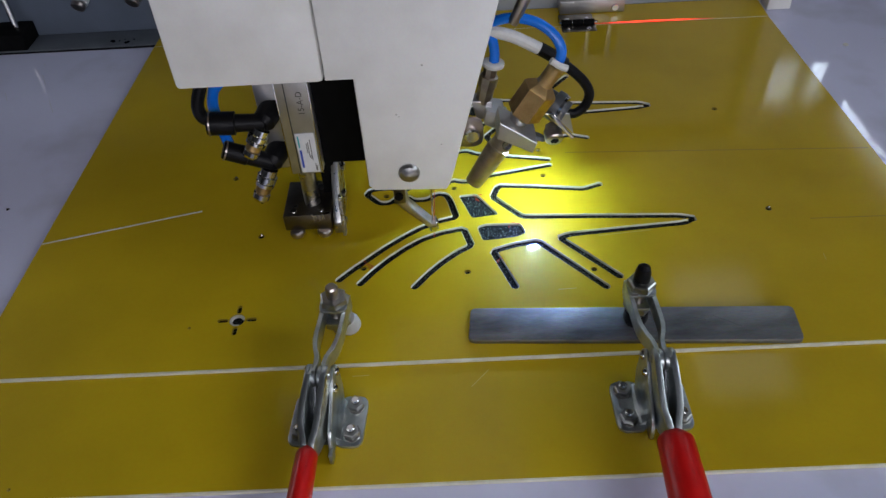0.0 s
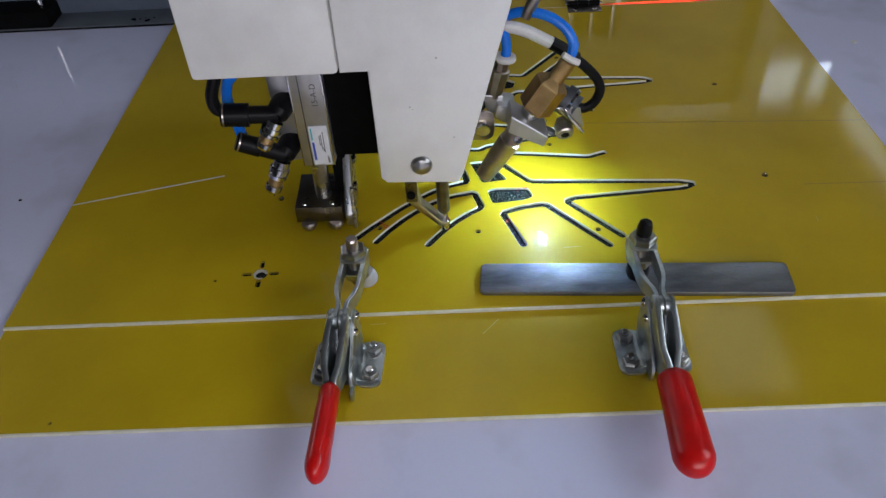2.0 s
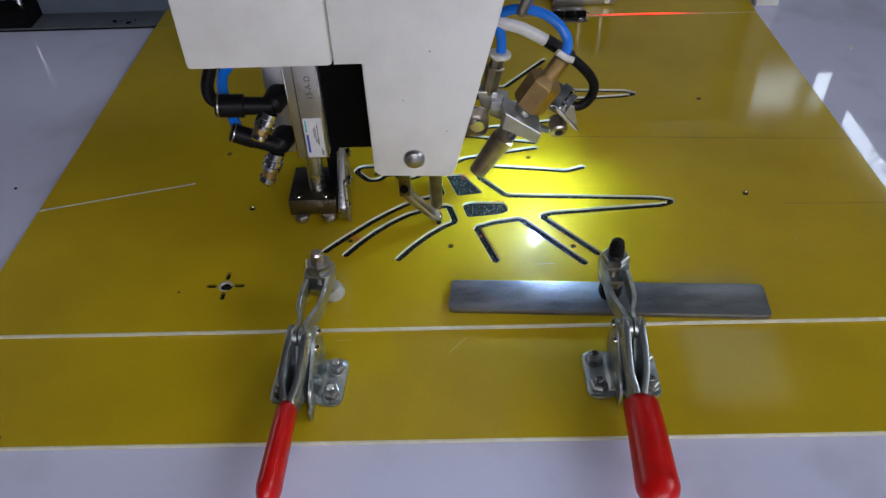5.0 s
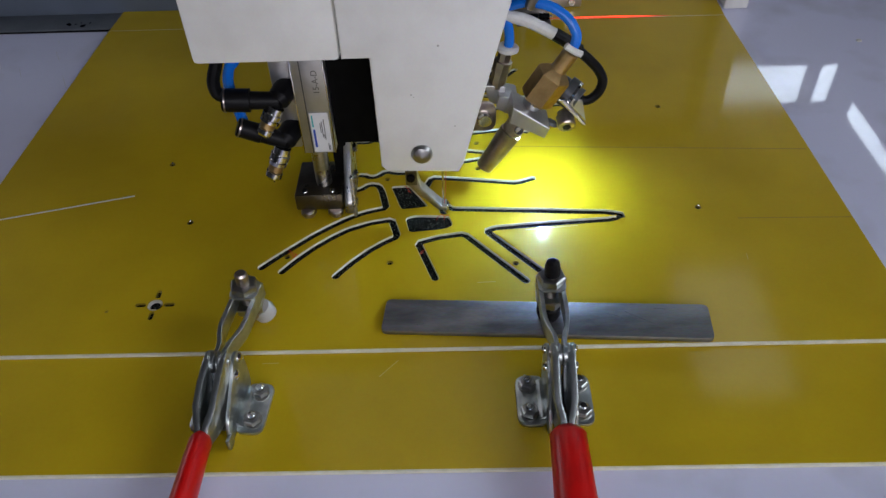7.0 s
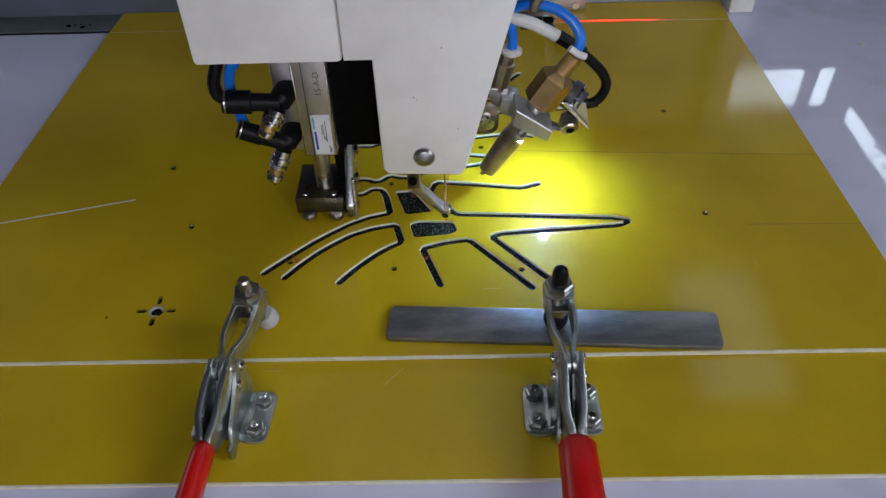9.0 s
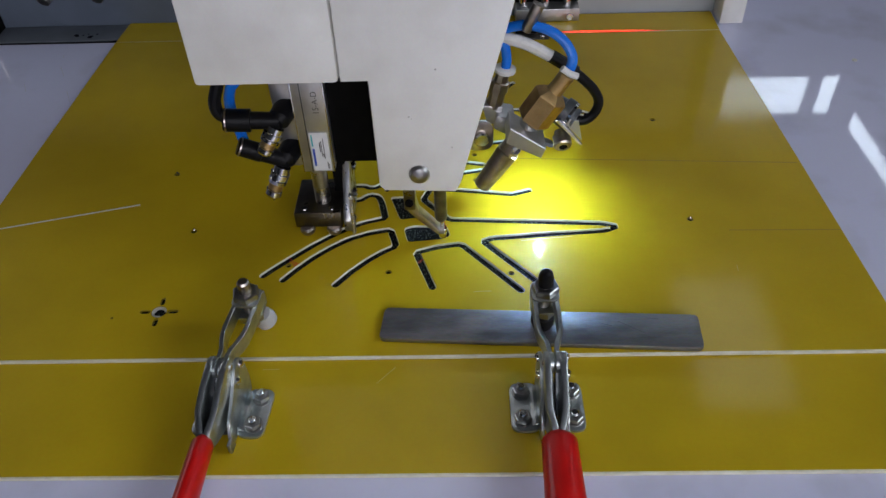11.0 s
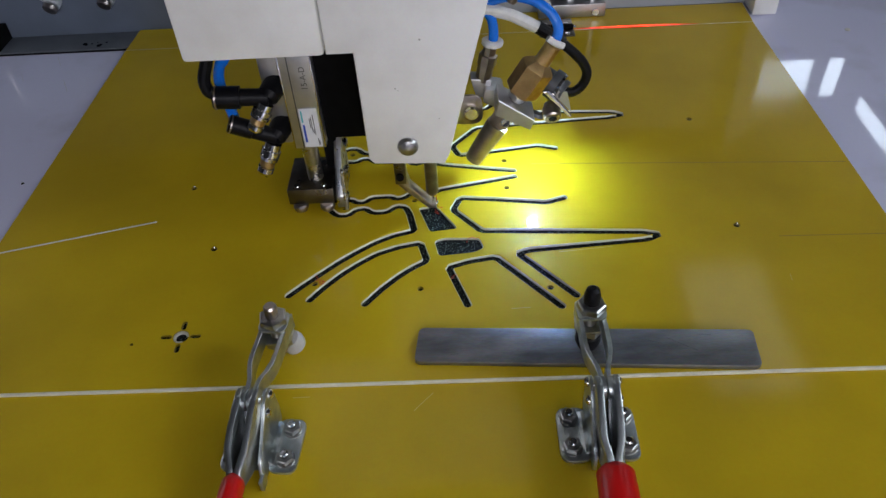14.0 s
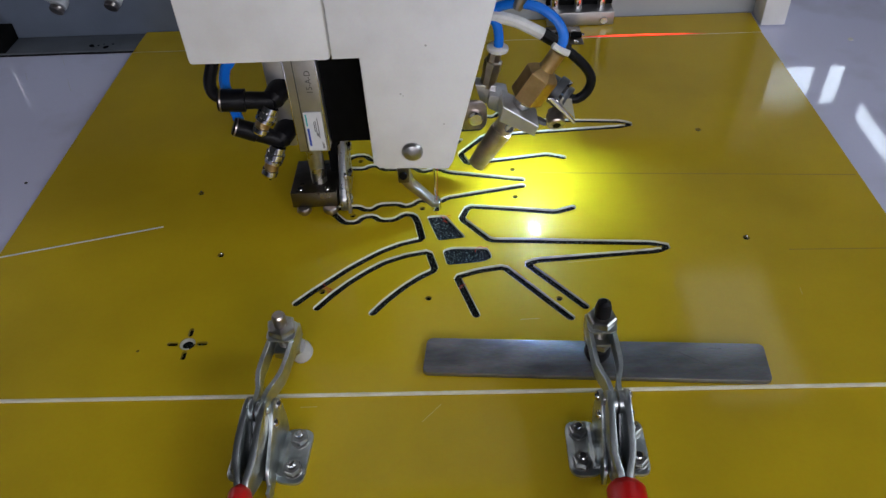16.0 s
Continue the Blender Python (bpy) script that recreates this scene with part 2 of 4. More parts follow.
def rounded(points, r=0.002, steps=4):
    """Cut the corners of a closed outline with small arcs."""
    out = []
    n = len(points)
    for k in range(n):
        p, a, b = Vector(points[k]), Vector(points[k - 1]), Vector(points[(k + 1) % n])
        ra = min(r, (a - p).length * 0.45)
        rb = min(r, (b - p).length * 0.45)
        s, e = p + (a - p).normalized() * ra, p + (b - p).normalized() * rb
        for j in range(steps + 1):
            t = j / steps
            out.append(tuple((1 - t) ** 2 * s + 2 * t * (1 - t) * p + t * t * e))
    return out


def softened(points):
    """One round of corner cutting on an open line; the ends stay."""
    ps = [Vector(p) for p in points]
    out = [ps[0]]
    for a, b in zip(ps, ps[1:]):
        cut = min(0.22, 0.002 / max((b - a).length, 1e-6))
        out += [a.lerp(b, cut), a.lerp(b, 1 - cut)]
    return out + [ps[-1]]


def slot_outline(points, width):
    """The closed outline of a slot of that width along an open line, with round ends."""
    ps = softened(points)
    left, right = [], []
    for k, p in enumerate(ps):
        d0 = (p - ps[k - 1]).normalized() if k else (ps[1] - p).normalized()
        d1 = (ps[k + 1] - p).normalized() if k < len(ps) - 1 else d0
        d = (d0 + d1).normalized() if (d0 + d1).length > 1e-6 else d0
        n = Vector((-d.y, d.x))
        h = width / 2 / max(d.dot(d0), 0.6)
        left.append(p + n * h), right.append(p - n * h)
    def cap(p, d):
        n = Vector((-d.y, d.x))
        return [p + width / 2 * (math.cos(a) * n + math.sin(a) * d) for a in [math.pi * k / 6 for k in range(1, 6)]]
    end = cap(ps[-1], (ps[-1] - ps[-2]).normalized())
    start = cap(ps[0], (ps[0] - ps[1]).normalized())
    return [tuple(p) for p in left + end + right[::-1] + start]


def circle(x, y, r, n=12):
    return [(x + r * math.cos(2 * math.pi * k / n), y + r * math.sin(2 * math.pi * k / n)) for k in range(n)]


def sheet(name, outline, cuts, z0, z1, mats, parent, label="", chamfer=0.00028, dark=()):
    """A flat sheet with cuts that go through it; its cut edges take the second material, those near dark points the
    third, toned for shade.
    """
    cu = bpy.data.curves.new(name, "CURVE")
    cu.dimensions, cu.fill_mode, cu.extrude = "2D", "BOTH", (z1 - z0) / 2 - chamfer
    cu.bevel_depth, cu.bevel_resolution = chamfer, 0
    for loop in [outline, *cuts]:
        sp = cu.splines.new("POLY")
        sp.points.add(len(loop) - 1)
        for pt, (x, y) in zip(sp.points, loop):
            pt.co = (x, y, 0, 1)
        sp.use_cyclic_u = True
    tmp = bpy.data.objects.new(name, cu)
    me = bpy.data.meshes.new_from_object(tmp)
    bpy.data.objects.remove(tmp)
    bm = bmesh.new()
    bm.from_mesh(me)
    bmesh.ops.remove_doubles(bm, verts=bm.verts, dist=1e-6)
    bm.normal_update()
    bm.to_mesh(me)
    bm.free()
    me.transform(Matrix.Translation((0, 0, (z0 + z1) / 2)))
    for m in mats:
        if m.name not in me.materials:
            me.materials.append(m)
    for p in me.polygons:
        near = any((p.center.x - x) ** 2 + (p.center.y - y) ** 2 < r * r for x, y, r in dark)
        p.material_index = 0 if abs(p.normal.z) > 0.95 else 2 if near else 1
    ob = new(name, me)
    ob.parent = parent
    if label:
        ob["label"] = label
    return ob


def letters(text, size, m, mat, parent, name="lettering", thick=0.00008):
    cu = bpy.data.curves.new(name, "FONT")
    cu.body, cu.size, cu.extrude, cu.align_x, cu.align_y = text, size, thick, "CENTER", "CENTER"
    tmp = bpy.data.objects.new(name, cu)
    me = bpy.data.meshes.new_from_object(tmp)
    bpy.data.objects.remove(tmp)
    me.transform(m)
    me.materials.clear()
    me.materials.append(mat)
    ob = new(name, me)
    ob.parent = parent
    return ob


def hexnut(p, axis, r, h, bm=None):
    """A hexagonal nut with its corners chamfered."""
    return turned(p, axis, [(0, r * 0.9), (h * 0.12, r), (h * 0.88, r), (h, r * 0.88)], 6, bm)


# ---- the room ----
def setting():
    top = part("machine_table", box(-0.95, 1.05, -0.75, 0.545, -0.03, 0.0, 0.002), TABLE, smooth=False)
    tagged(top, "glossy white laminate machine table with faint pale streaks", "table", kind="structure")
    # thin pale streaks and specks on the table
    for x, y, a, ln in ((-0.400, 0.365, 2.05, 0.022), (-0.425, 0.335, 2.05, 0.016), (-0.375, 0.315, 2.05, 0.026), (-0.410, 0.395, 2.0, 0.005), (0.41, 0.36, 0.1, 0.004)):
        b = box(-ln / 2, ln / 2, -0.00013, 0.00013, 0.0001, 0.0002, 0, m=pose(x, y, 0, 0, 0, math.degrees(a)))
        part("scratch", b, RUBBER, top, "thin pale streak")
    for x, y, r in ((-0.3539, 0.163, 0.0014), (0.0, -0.145, 0.0010), (-0.14, -0.125, 0.0006)):
        part("speck", turned((x, y, 0.0001), (0, 0, 1), [(0, r), (0.0004, r * 0.8)], 10), BLACK, top, "dark speck")
    # White specks painted in for glints on the tabletop.
    for x, y, r in ((0.372, 0.352, 0.0026), (0.398, 0.300, 0.0010), (0.389, 0.292, 0.0008), (0.405, 0.285, 0.0009), (0.36, 0.236, 0.0009)):
        part("glint_speck", turned((x, y, 0.0001), (0, 0, 1), [(0, r), (r * 0.3, r * 0.9), (r * 0.5, r * 0.4)], 10), WHITE, top, "white speck for a glint")
    floor = part("floor", box(-3, 10, -2.3, 10, -0.86, -0.80, 0), FLOOR, smooth=False)
    tagged(floor, "dark grey workshop floor", "floor", kind="structure")
    for x in (-0.85, 0.95):
        for y in (-0.68, 0.46):
            part("table_leg", box(x - 0.03, x + 0.03, y - 0.03, y + 0.03, -0.80, -0.03, 0.003), BEAM, top)
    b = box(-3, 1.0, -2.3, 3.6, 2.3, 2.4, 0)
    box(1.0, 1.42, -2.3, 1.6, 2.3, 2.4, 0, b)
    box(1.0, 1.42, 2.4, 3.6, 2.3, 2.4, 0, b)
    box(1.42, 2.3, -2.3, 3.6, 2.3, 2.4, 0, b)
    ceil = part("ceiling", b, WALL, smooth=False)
    tagged(ceil, "plain grey workshop ceiling with an opening for the added panel", "ceiling", kind="structure")
    b = box(-3, 2.17, -2.3, -2.2, -0.86, 0.6, 0)
    box(-3, 2.17, -2.3, -2.2, 2.0, 2.3, 0, b)
    box(-3, -0.9, -2.3, -2.2, 0.6, 2.0, 0, b)
    box(1.9, 2.17, -2.3, -2.2, 0.6, 2.0, 0, b)
    tagged(part("wall_south", b, WALL, smooth=False), "grey painted wall with a wide window", "wall", kind="structure")
    # Opening cut for the added west fill lamp.
    b = box(-3.1, -3, -2.3, 3.6, -0.86, 0.85, 0)
    box(-3.1, -3, -2.3, 3.6, 2.05, 2.3, 0, b)
    box(-3.1, -3, -2.3, 0.85, 0.85, 2.05, 0, b)
    box(-3.1, -3, 2.55, 3.6, 0.85, 2.05, 0, b)
    tagged(part("wall_west", b, WALL, smooth=False), "grey painted wall with an opening for the added fill light", "wall", kind="structure")
    b = box(-3, 1.1, 3.5, 3.6, -0.86, 2.3, 0)
    box(1.1, 2.17, 3.5, 3.6, -0.86, 1.865, 0, b)
    box(1.1, 2.17, 3.5, 3.6, 2.165, 2.3, 0, b)
    tagged(part("wall_north", b, WALL, smooth=False), "grey painted wall with an opening for the added fill light strip", "wall", kind="structure")
    b = box(2.17, 2.27, -2.3, 3.6, -0.86, 0.85, 0)
    box(2.17, 2.27, -2.3, 3.6, 2.21, 2.3, 0, b)
    box(2.17, 2.27, -2.3, -1.65, 0.85, 2.21, 0, b)
    box(2.17, 2.27, 0.25, 1.2, 0.85, 2.21, 0, b)
    box(2.17, 2.27, 1.2, 3.6, 0.85, 1.77, 0, b)
    box(2.17, 2.27, 1.2, 2.98, 1.77, 1.86, 0, b)
    box(2.17, 2.27, 3.22, 3.6, 1.77, 1.86, 0, b)
    box(2.17, 2.27, 1.2, 3.6, 1.86, 1.975, 0, b)
    box(2.17, 2.27, 3.49, 3.6, 1.975, 2.21, 0, b)
    tagged(part("wall_east", b, WALL, smooth=False), "grey painted wall with strip windows", "wall", kind="structure")
    # Unseen glowing panel, added for the soft patch reflected in the yellow sheet.
    sk = thing("skylight", "small glowing ceiling panel, added for its reflection", "skylight")
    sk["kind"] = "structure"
    part("glow_panel", box(1.0, 1.42, 1.6, 2.4, 2.36, 2.38, 0), CEILING_GLOW, sk, smooth=False)
    win = thing("window_1", "strip window with a pale mullion and daylight behind", "window")
    win["kind"] = "structure"
    part("mullion", box(1.985, 2.045, 3.52, 3.58, 1.866, 2.164, 0.004), WHITE, win)
    win = thing("window_2", "long strip window with trees outside", "window")
    win["kind"] = "structure"
    part("window_frame", box(2.19, 2.25, 1.2, 1.25, 1.989, 2.209, 0.004), WHITE, win)
    part("window_sill", box(2.16, 2.28, 1.25, 3.485, 1.976, 1.988, 0.004), WHITE, win)
    b = box(-2, 10, 9.9, 9.95, -1, 10, 0)
    box(9.9, 9.95, -2, 9.9, -1, 10, 0, b)
    tagged(part("backdrop", b, DAY, smooth=False), "bright hazy daylight outside the windows", "sky", kind="structure")


def tree(x, y, top, spread, seed):
    """A small tree: tapered trunk, limbs and a crown of single leaves."""
    rnd = random.Random(seed)
    t = thing("tree", "dark leafy tree outside the workshop window", "tree", "trees outside the windows", pose(x, y, -0.8))
    h = top + 0.8
    part("trunk", rings([((0, 0, 0), 0.07), ((0.02, 0, h * 0.4), 0.055), ((0.0, 0.03, h * 0.75), 0.03), ((0.03, 0, h * 0.95), 0.01)], 10), LEAF, t)
    bm = bmesh.new()
    for k in range(9):
        a, z = rnd.uniform(0, 6.28), rnd.uniform(0.5, 0.85) * h
        e = Vector((math.cos(a), math.sin(a), 0.5)) * spread * rnd.uniform(0.5, 0.9)
        rings([((0, 0, z), 0.02), ((e.x * 0.5, e.y * 0.5, z + e.z * 0.5), 0.013), ((e.x, e.y, z + e.z), 0.005)], 6, bm)
    part("limbs", bm, LEAF, t)
    bm = bmesh.new()
    hubs = []
    for _ in range(40):
        a, r = rnd.uniform(0, 6.28), spread * rnd.uniform(0.05, 1.0)
        hubs.append((r * math.cos(a), r * math.sin(a), (h - 0.25 - 1.15 * r) * rnd.uniform(0.62, 1.0)))
    for k in range(2800):
        cx, cy, cz = hubs[k % len(hubs)]
        p = Vector((rnd.gauss(cx, 0.16), rnd.gauss(cy, 0.16), rnd.gauss(cz, 0.14)))
        u = Vector((rnd.uniform(-1, 1), rnd.uniform(-1, 1), rnd.uniform(-1, 1))).normalized() * 0.10
        w = u.orthogonal().normalized() * 0.045
        bm.faces.new([bm.verts.new(p - u), bm.verts.new(p + w), bm.verts.new(p + u), bm.verts.new(p - w)])
    part("crown", bm, LEAF, t, smooth=False)


setting()
tree(5.05, 6.5, 5.35, 1.5, 1)
tree(6.0, 5.5, 6.25, 1.7, 2)


# ---- the sewing template ----
MIRROR = 0.1834
FIGURE = [
    [(0.0704, 0.1796), (0.0426, 0.1738), (0.0137, 0.1676), (0.0078, 0.1632), (0.0015, 0.1634), (-0.0063, 0.1662), (-0.0130, 0.1598), (-0.0185, 0.1590), (-0.0230, 0.1618),
     (-0.037, 0.1616), (-0.0420, 0.1564), (-0.0480, 0.1563), (-0.0525, 0.1600), (-0.0680, 0.1592), (-0.0716, 0.1537), (-0.0612, 0.1420), (-0.0530, 0.1420),
     (-0.0478, 0.1482), (-0.0410, 0.1490), (-0.0352, 0.1436), (-0.0248, 0.1438), (-0.0180, 0.1504), (-0.0113, 0.1488), (-0.0082, 0.1418),
     (-0.004, 0.1221), (-0.0195, 0.1175), (-0.0319, 0.1108), (-0.0429, 0.1027), (-0.0545, 0.0932), (-0.065, 0.083), (-0.0755, 0.0728), (-0.0852, 0.0625)],
    [(-0.0707, 0.058), (-0.062, 0.0695), (-0.0519, 0.0808), (-0.041, 0.0907), (-0.0296, 0.0992), (-0.015, 0.1055), (0.0006, 0.1089), (0.0056, 0.0909), (-0.0040, 0.0848),
     (-0.0135, 0.0767), (-0.0245, 0.0650), (-0.034, 0.0526)],
    [(0.0323, 0.0489), (0.0201, 0.0838), (0.0350, 0.0890), (0.0521, 0.0919), (0.0917, 0.0449)],
    [(0.102, 0.0541), (0.0678, 0.0944), (0.0746, 0.0975), (0.1166, 0.101), (0.1574, 0.1041), (0.1655, 0.1087), (0.1552, 0.112), (0.0435, 0.1192),
     (0.0235, 0.1435), (0.029, 0.1568), (0.0582, 0.153), (0.0925, 0.1477), (0.105, 0.1524)],
]
QUADS = [[(-0.0007, 0.1457), (0.0119, 0.1465), (0.0255, 0.1239), (0.0074, 0.1213)],
         [(0.0117, 0.1097), (0.0179, 0.1122), (0.0404, 0.111), (0.0432, 0.1016), (0.037, 0.0981), (0.0148, 0.0958)]]
PINHOLES = [(-0.0562, 0.15), (-0.0049, 0.1559), (0.0641, 0.1665), (0.0016, 0.0643), (0.0862, 0.0613), (-0.0691, 0.0724)]


def flip(points):
    return [(x, 2 * MIRROR - y) for x, y in points]


def sewing_template():
    t = thing("sewing_template", "two yellow epoxy sheets hinged together, with sewing slots cut through", "sewing template")
    cuts = []
    for line in FIGURE:
        cuts += [slot_outline(line, 0.0054), slot_outline(flip(line), 0.0054)]
    for q in QUADS:
        mx, my = sum(x for x, y in q) / len(q), sum(y for x, y in q) / len(q)
        q = [(mx + (x - mx) * 1.10, my + (y - my) * 1.12) for x, y in q]
        cuts += [rounded(q, 0.003), rounded(flip(q)[::-1], 0.003)]
    for x, y in PINHOLES:
        cuts += [circle(x, y, 0.0022), circle(x, 2 * MIRROR - y, 0.0022)]
    for x, y in ((-0.1455, 0.1107), (-0.1768, 0.1814), (0.2201, 0.1149), (0.2181, 0.2468), (-0.0975, 0.2690)):
        cuts.append(circle(x, y, 0.0024))
    cuts.append(circle(-0.1786, 0.0248, 0.0011))
    # the registration mark: a ring hole and four short slots
    cx, cy = -0.1486, 0.0299
    cuts.append(circle(cx, cy, 0.0052, 16))
    for a in range(4):
        d = Vector((math.cos(a * math.pi / 2), math.sin(a * math.pi / 2)))
        cuts.append(slot_outline([tuple(Vector((cx, cy)) + d * 0.0074), tuple(Vector((cx, cy)) + d * 0.0112)], 0.0034))
    outline = [(-0.3095, -0.0100), (0.3270, -0.0100), (0.3165, 0.4080), (-0.3020, 0.4110)]
    # Walls of the small holes are painted in a darker tone for shade.
    up = sheet("upper_sheet", outline, cuts, 0.0030, 0.0050, (EPOXY, CUT, SCORE_SHADE), t,
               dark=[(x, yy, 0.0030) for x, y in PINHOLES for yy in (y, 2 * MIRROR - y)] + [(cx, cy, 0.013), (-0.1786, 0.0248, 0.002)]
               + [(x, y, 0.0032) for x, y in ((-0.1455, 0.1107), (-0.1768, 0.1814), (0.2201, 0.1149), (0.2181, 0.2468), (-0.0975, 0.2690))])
    sheet("lower_sheet", [(-0.3105, -0.0905), (0.3285, -0.0905), (0.3168, 0.4075), (-0.3025, 0.4105)],
          [circle(-0.2527, -0.0844, 0.0011)], 0.0004, 0.0026, (EPOXY, CUT, SCORE_SHADE), t, dark=[(-0.2527, -0.0844, 0.003)])
    sheet("rear_sheet", [(-0.3022, 0.4120), (0.3170, 0.4092), (0.3180, 0.4500), (-0.3000, 0.4545)], [], 0.0031, 0.0048, (EPOXY, CUT, SCORE_SHADE), t)
    part("edge_strip", box(-0.3096, 0.3271, -0.0114, -0.0101, 0.0028, 0.00495, 0.0003), CUT, up, "pale raw edge of the upper sheet")
    part("edge_strip", box(-0.3106, 0.3286, -0.0917, -0.0906, 0.0003, 0.00255, 0.0003), CUT, t, "pale raw edge of the lower sheet")
    for x, y in ((-0.1455, 0.1107), (-0.1768, 0.1814), (0.2201, 0.1149)):
        part("pin", turned((x + 0.0002, y + 0.0006, 0.0030), (0, 0, 1), [(0, 0.0009), (0.0030, 0.0009), (0.0036, 0.0005), (0.0037, 0.0002)], 12), CHROME, up, "small bright pin in its hole")
    # Fabric widened past the figures: its black stands for shade in the holes.
    part("fabric_panel", slab(rounded([(-0.295, 0.002), (0.300, 0.002), (0.295, 0.395), (-0.290, 0.395)], 0.01), "z", 0.0027, 0.0029, 0), FABRIC, t, "black mesh fabric between the sheets, widened to shade the holes")
    bm = bmesh.new()
    loops = []
    for r, z in ((0.0050, 0.0031), (0.0050, 0.0046), (0.0036, 0.0046), (0.0034, 0.0031)):
        loops.append([bm.verts.new((cx + r * math.cos(k * math.pi / 14), cy + r * math.sin(k * math.pi / 14), z)) for k in range(24)])
    for p, q in zip(loops, loops[1:]):
        for k in range(23):
            bm.faces.new((p[k], p[k + 1], q[k + 1], q[k]))
    part("mark_ring", bm, SMUDGE, up, "pale open ring in the registration hole")
    # pencil line scribed on the sheet
    a, b = Vector((-0.3070, 0.1137)), Vector((-0.1954, 0.1428))
    n = (b - a).normalized()
    s = Vector((-n.y, n.x)) * 0.0007
    part("scribed_line", slab([tuple(a - s), tuple(b - s), tuple(b + s), tuple(a + s)], "z", 0.00502, 0.00512, 0), WHITE, up, "white scribed line")
    for x0, y0, x1, y1, w in ((0.085, 0.1950, 0.3195, 0.1815, 0.00035), (0.245, 0.1020, 0.3235, 0.1005, 0.00030)):
        a, b = Vector((x0, y0)), Vector((x1, y1))
        n = (b - a).normalized()
        s = Vector((-n.y, n.x)) * w
        part("score_mark", slab([tuple(a - s), tuple(b - s), tuple(b + s), tuple(a + s)], "z", 0.00502, 0.00506, 0), SCORE_SHADE, up, "dark score mark")
    for x0, y0, x1, y1, z in ((0.0000, -0.0294, 0.0107, -0.0175, 0.0027), (0.0953, 0.0945, 0.132, 0.0980, 0.00502), (0.060, 0.0440, 0.072, 0.0445, 0.00502),
                              (-0.0710, -0.0180, -0.0610, -0.0178, 0.0027), (0.240, 0.060, 0.2405, 0.066, 0.00502)):
        a, b = Vector((x0, y0)), Vector((x1, y1))
        n = (b - a).normalized()
        q = Vector((-n.y, n.x)) * 0.00022
        part("scratch", slab([tuple(a - q), tuple(b - q), tuple(b + q), tuple(a + q)], "z", z, z + 0.00006, 0), PALE, up, "thin pale streak")
    # red line of light on the hinge gap, painted as glowing strips
    part("red_light_line", slab([(0.158, 0.4110), (0.180, 0.4100), (0.205, 0.4096), (0.228, 0.4095), (0.248, 0.4098), (0.228, 0.4110), (0.205, 0.4116), (0.180, 0.4117)], "z", 0.0053, 0.0054, 0), GLOW, t, "bright red line of light, as a glowing strip")
    part("red_light_fringe", slab([(0.142, 0.4111), (0.170, 0.4095), (0.205, 0.4083), (0.232, 0.4088), (0.264, 0.4096), (0.232, 0.4117), (0.205, 0.4129), (0.170, 0.4123)], "z", 0.0051, 0.0052, 0), HALO, t, "dim red edge of the light line, glowing")
    # hinges
    for x in (0.127, -0.17):
        h = part("hinge", box(x - 0.017, x + 0.017, 0.3955, 0.4085, 0.0051, 0.0062, 0.0004), PRESS, t, "small steel hinge")
        part("leaf", box(x - 0.017, x + 0.017, 0.4135, 0.432, 0.0051, 0.0062, 0.0004), PRESS, h)
        for k in range(3):
            part("knuckle", turned((x - 0.0165 + k * 0.0112, 0.410, 0.0080), (1, 0, 0), [(0, 0.0026), (0.0006, 0.0030), (0.0098, 0.0030), (0.0104, 0.0026)], 14), MATT, h)
        part("pin", turned((x - 0.019, 0.410, 0.0080), (1, 0, 0), [(0, 0.0012), (0.038, 0.0012)], 12), CHROME, h)
        for dx in (-0.010, 0.010):
            for y in (0.399, 0.420):
                part("screw", turned((x + dx, y, 0.0060), (0, 0, 1), [(0, 0.0028), (0.001, 0.0026), (0.0016, 0.0014)], 12), CHROME, h)
    return t


template = sewing_template()


def thread_scrap(x, y, rnd):
    """A curl of loose thread on the sheet."""
    pts = [(x, y, 0.0052)]
    for k in range(4):
        pts.append((pts[-1][0] + rnd.uniform(-0.004, 0.004), pts[-1][1] + rnd.uniform(-0.003, 0.003), 0.0052 + rnd.uniform(0, 0.0012)))
    ob = part("thread_scrap", hose(pts, 0.00019, 6, 4), THREAD)
    return tagged(ob, "loose end of red thread on the yellow sheet", "thread", "thread scraps")


scrap_rnd = random.Random(3)
scraps = [thread_scrap(x, y, scrap_rnd) for x, y in ((-0.062, 0.0735), (-0.0655, 0.0715), (0.024, 0.074), (0.0105, 0.141), (0.033, 0.107), (0.0085, 0.1465))]


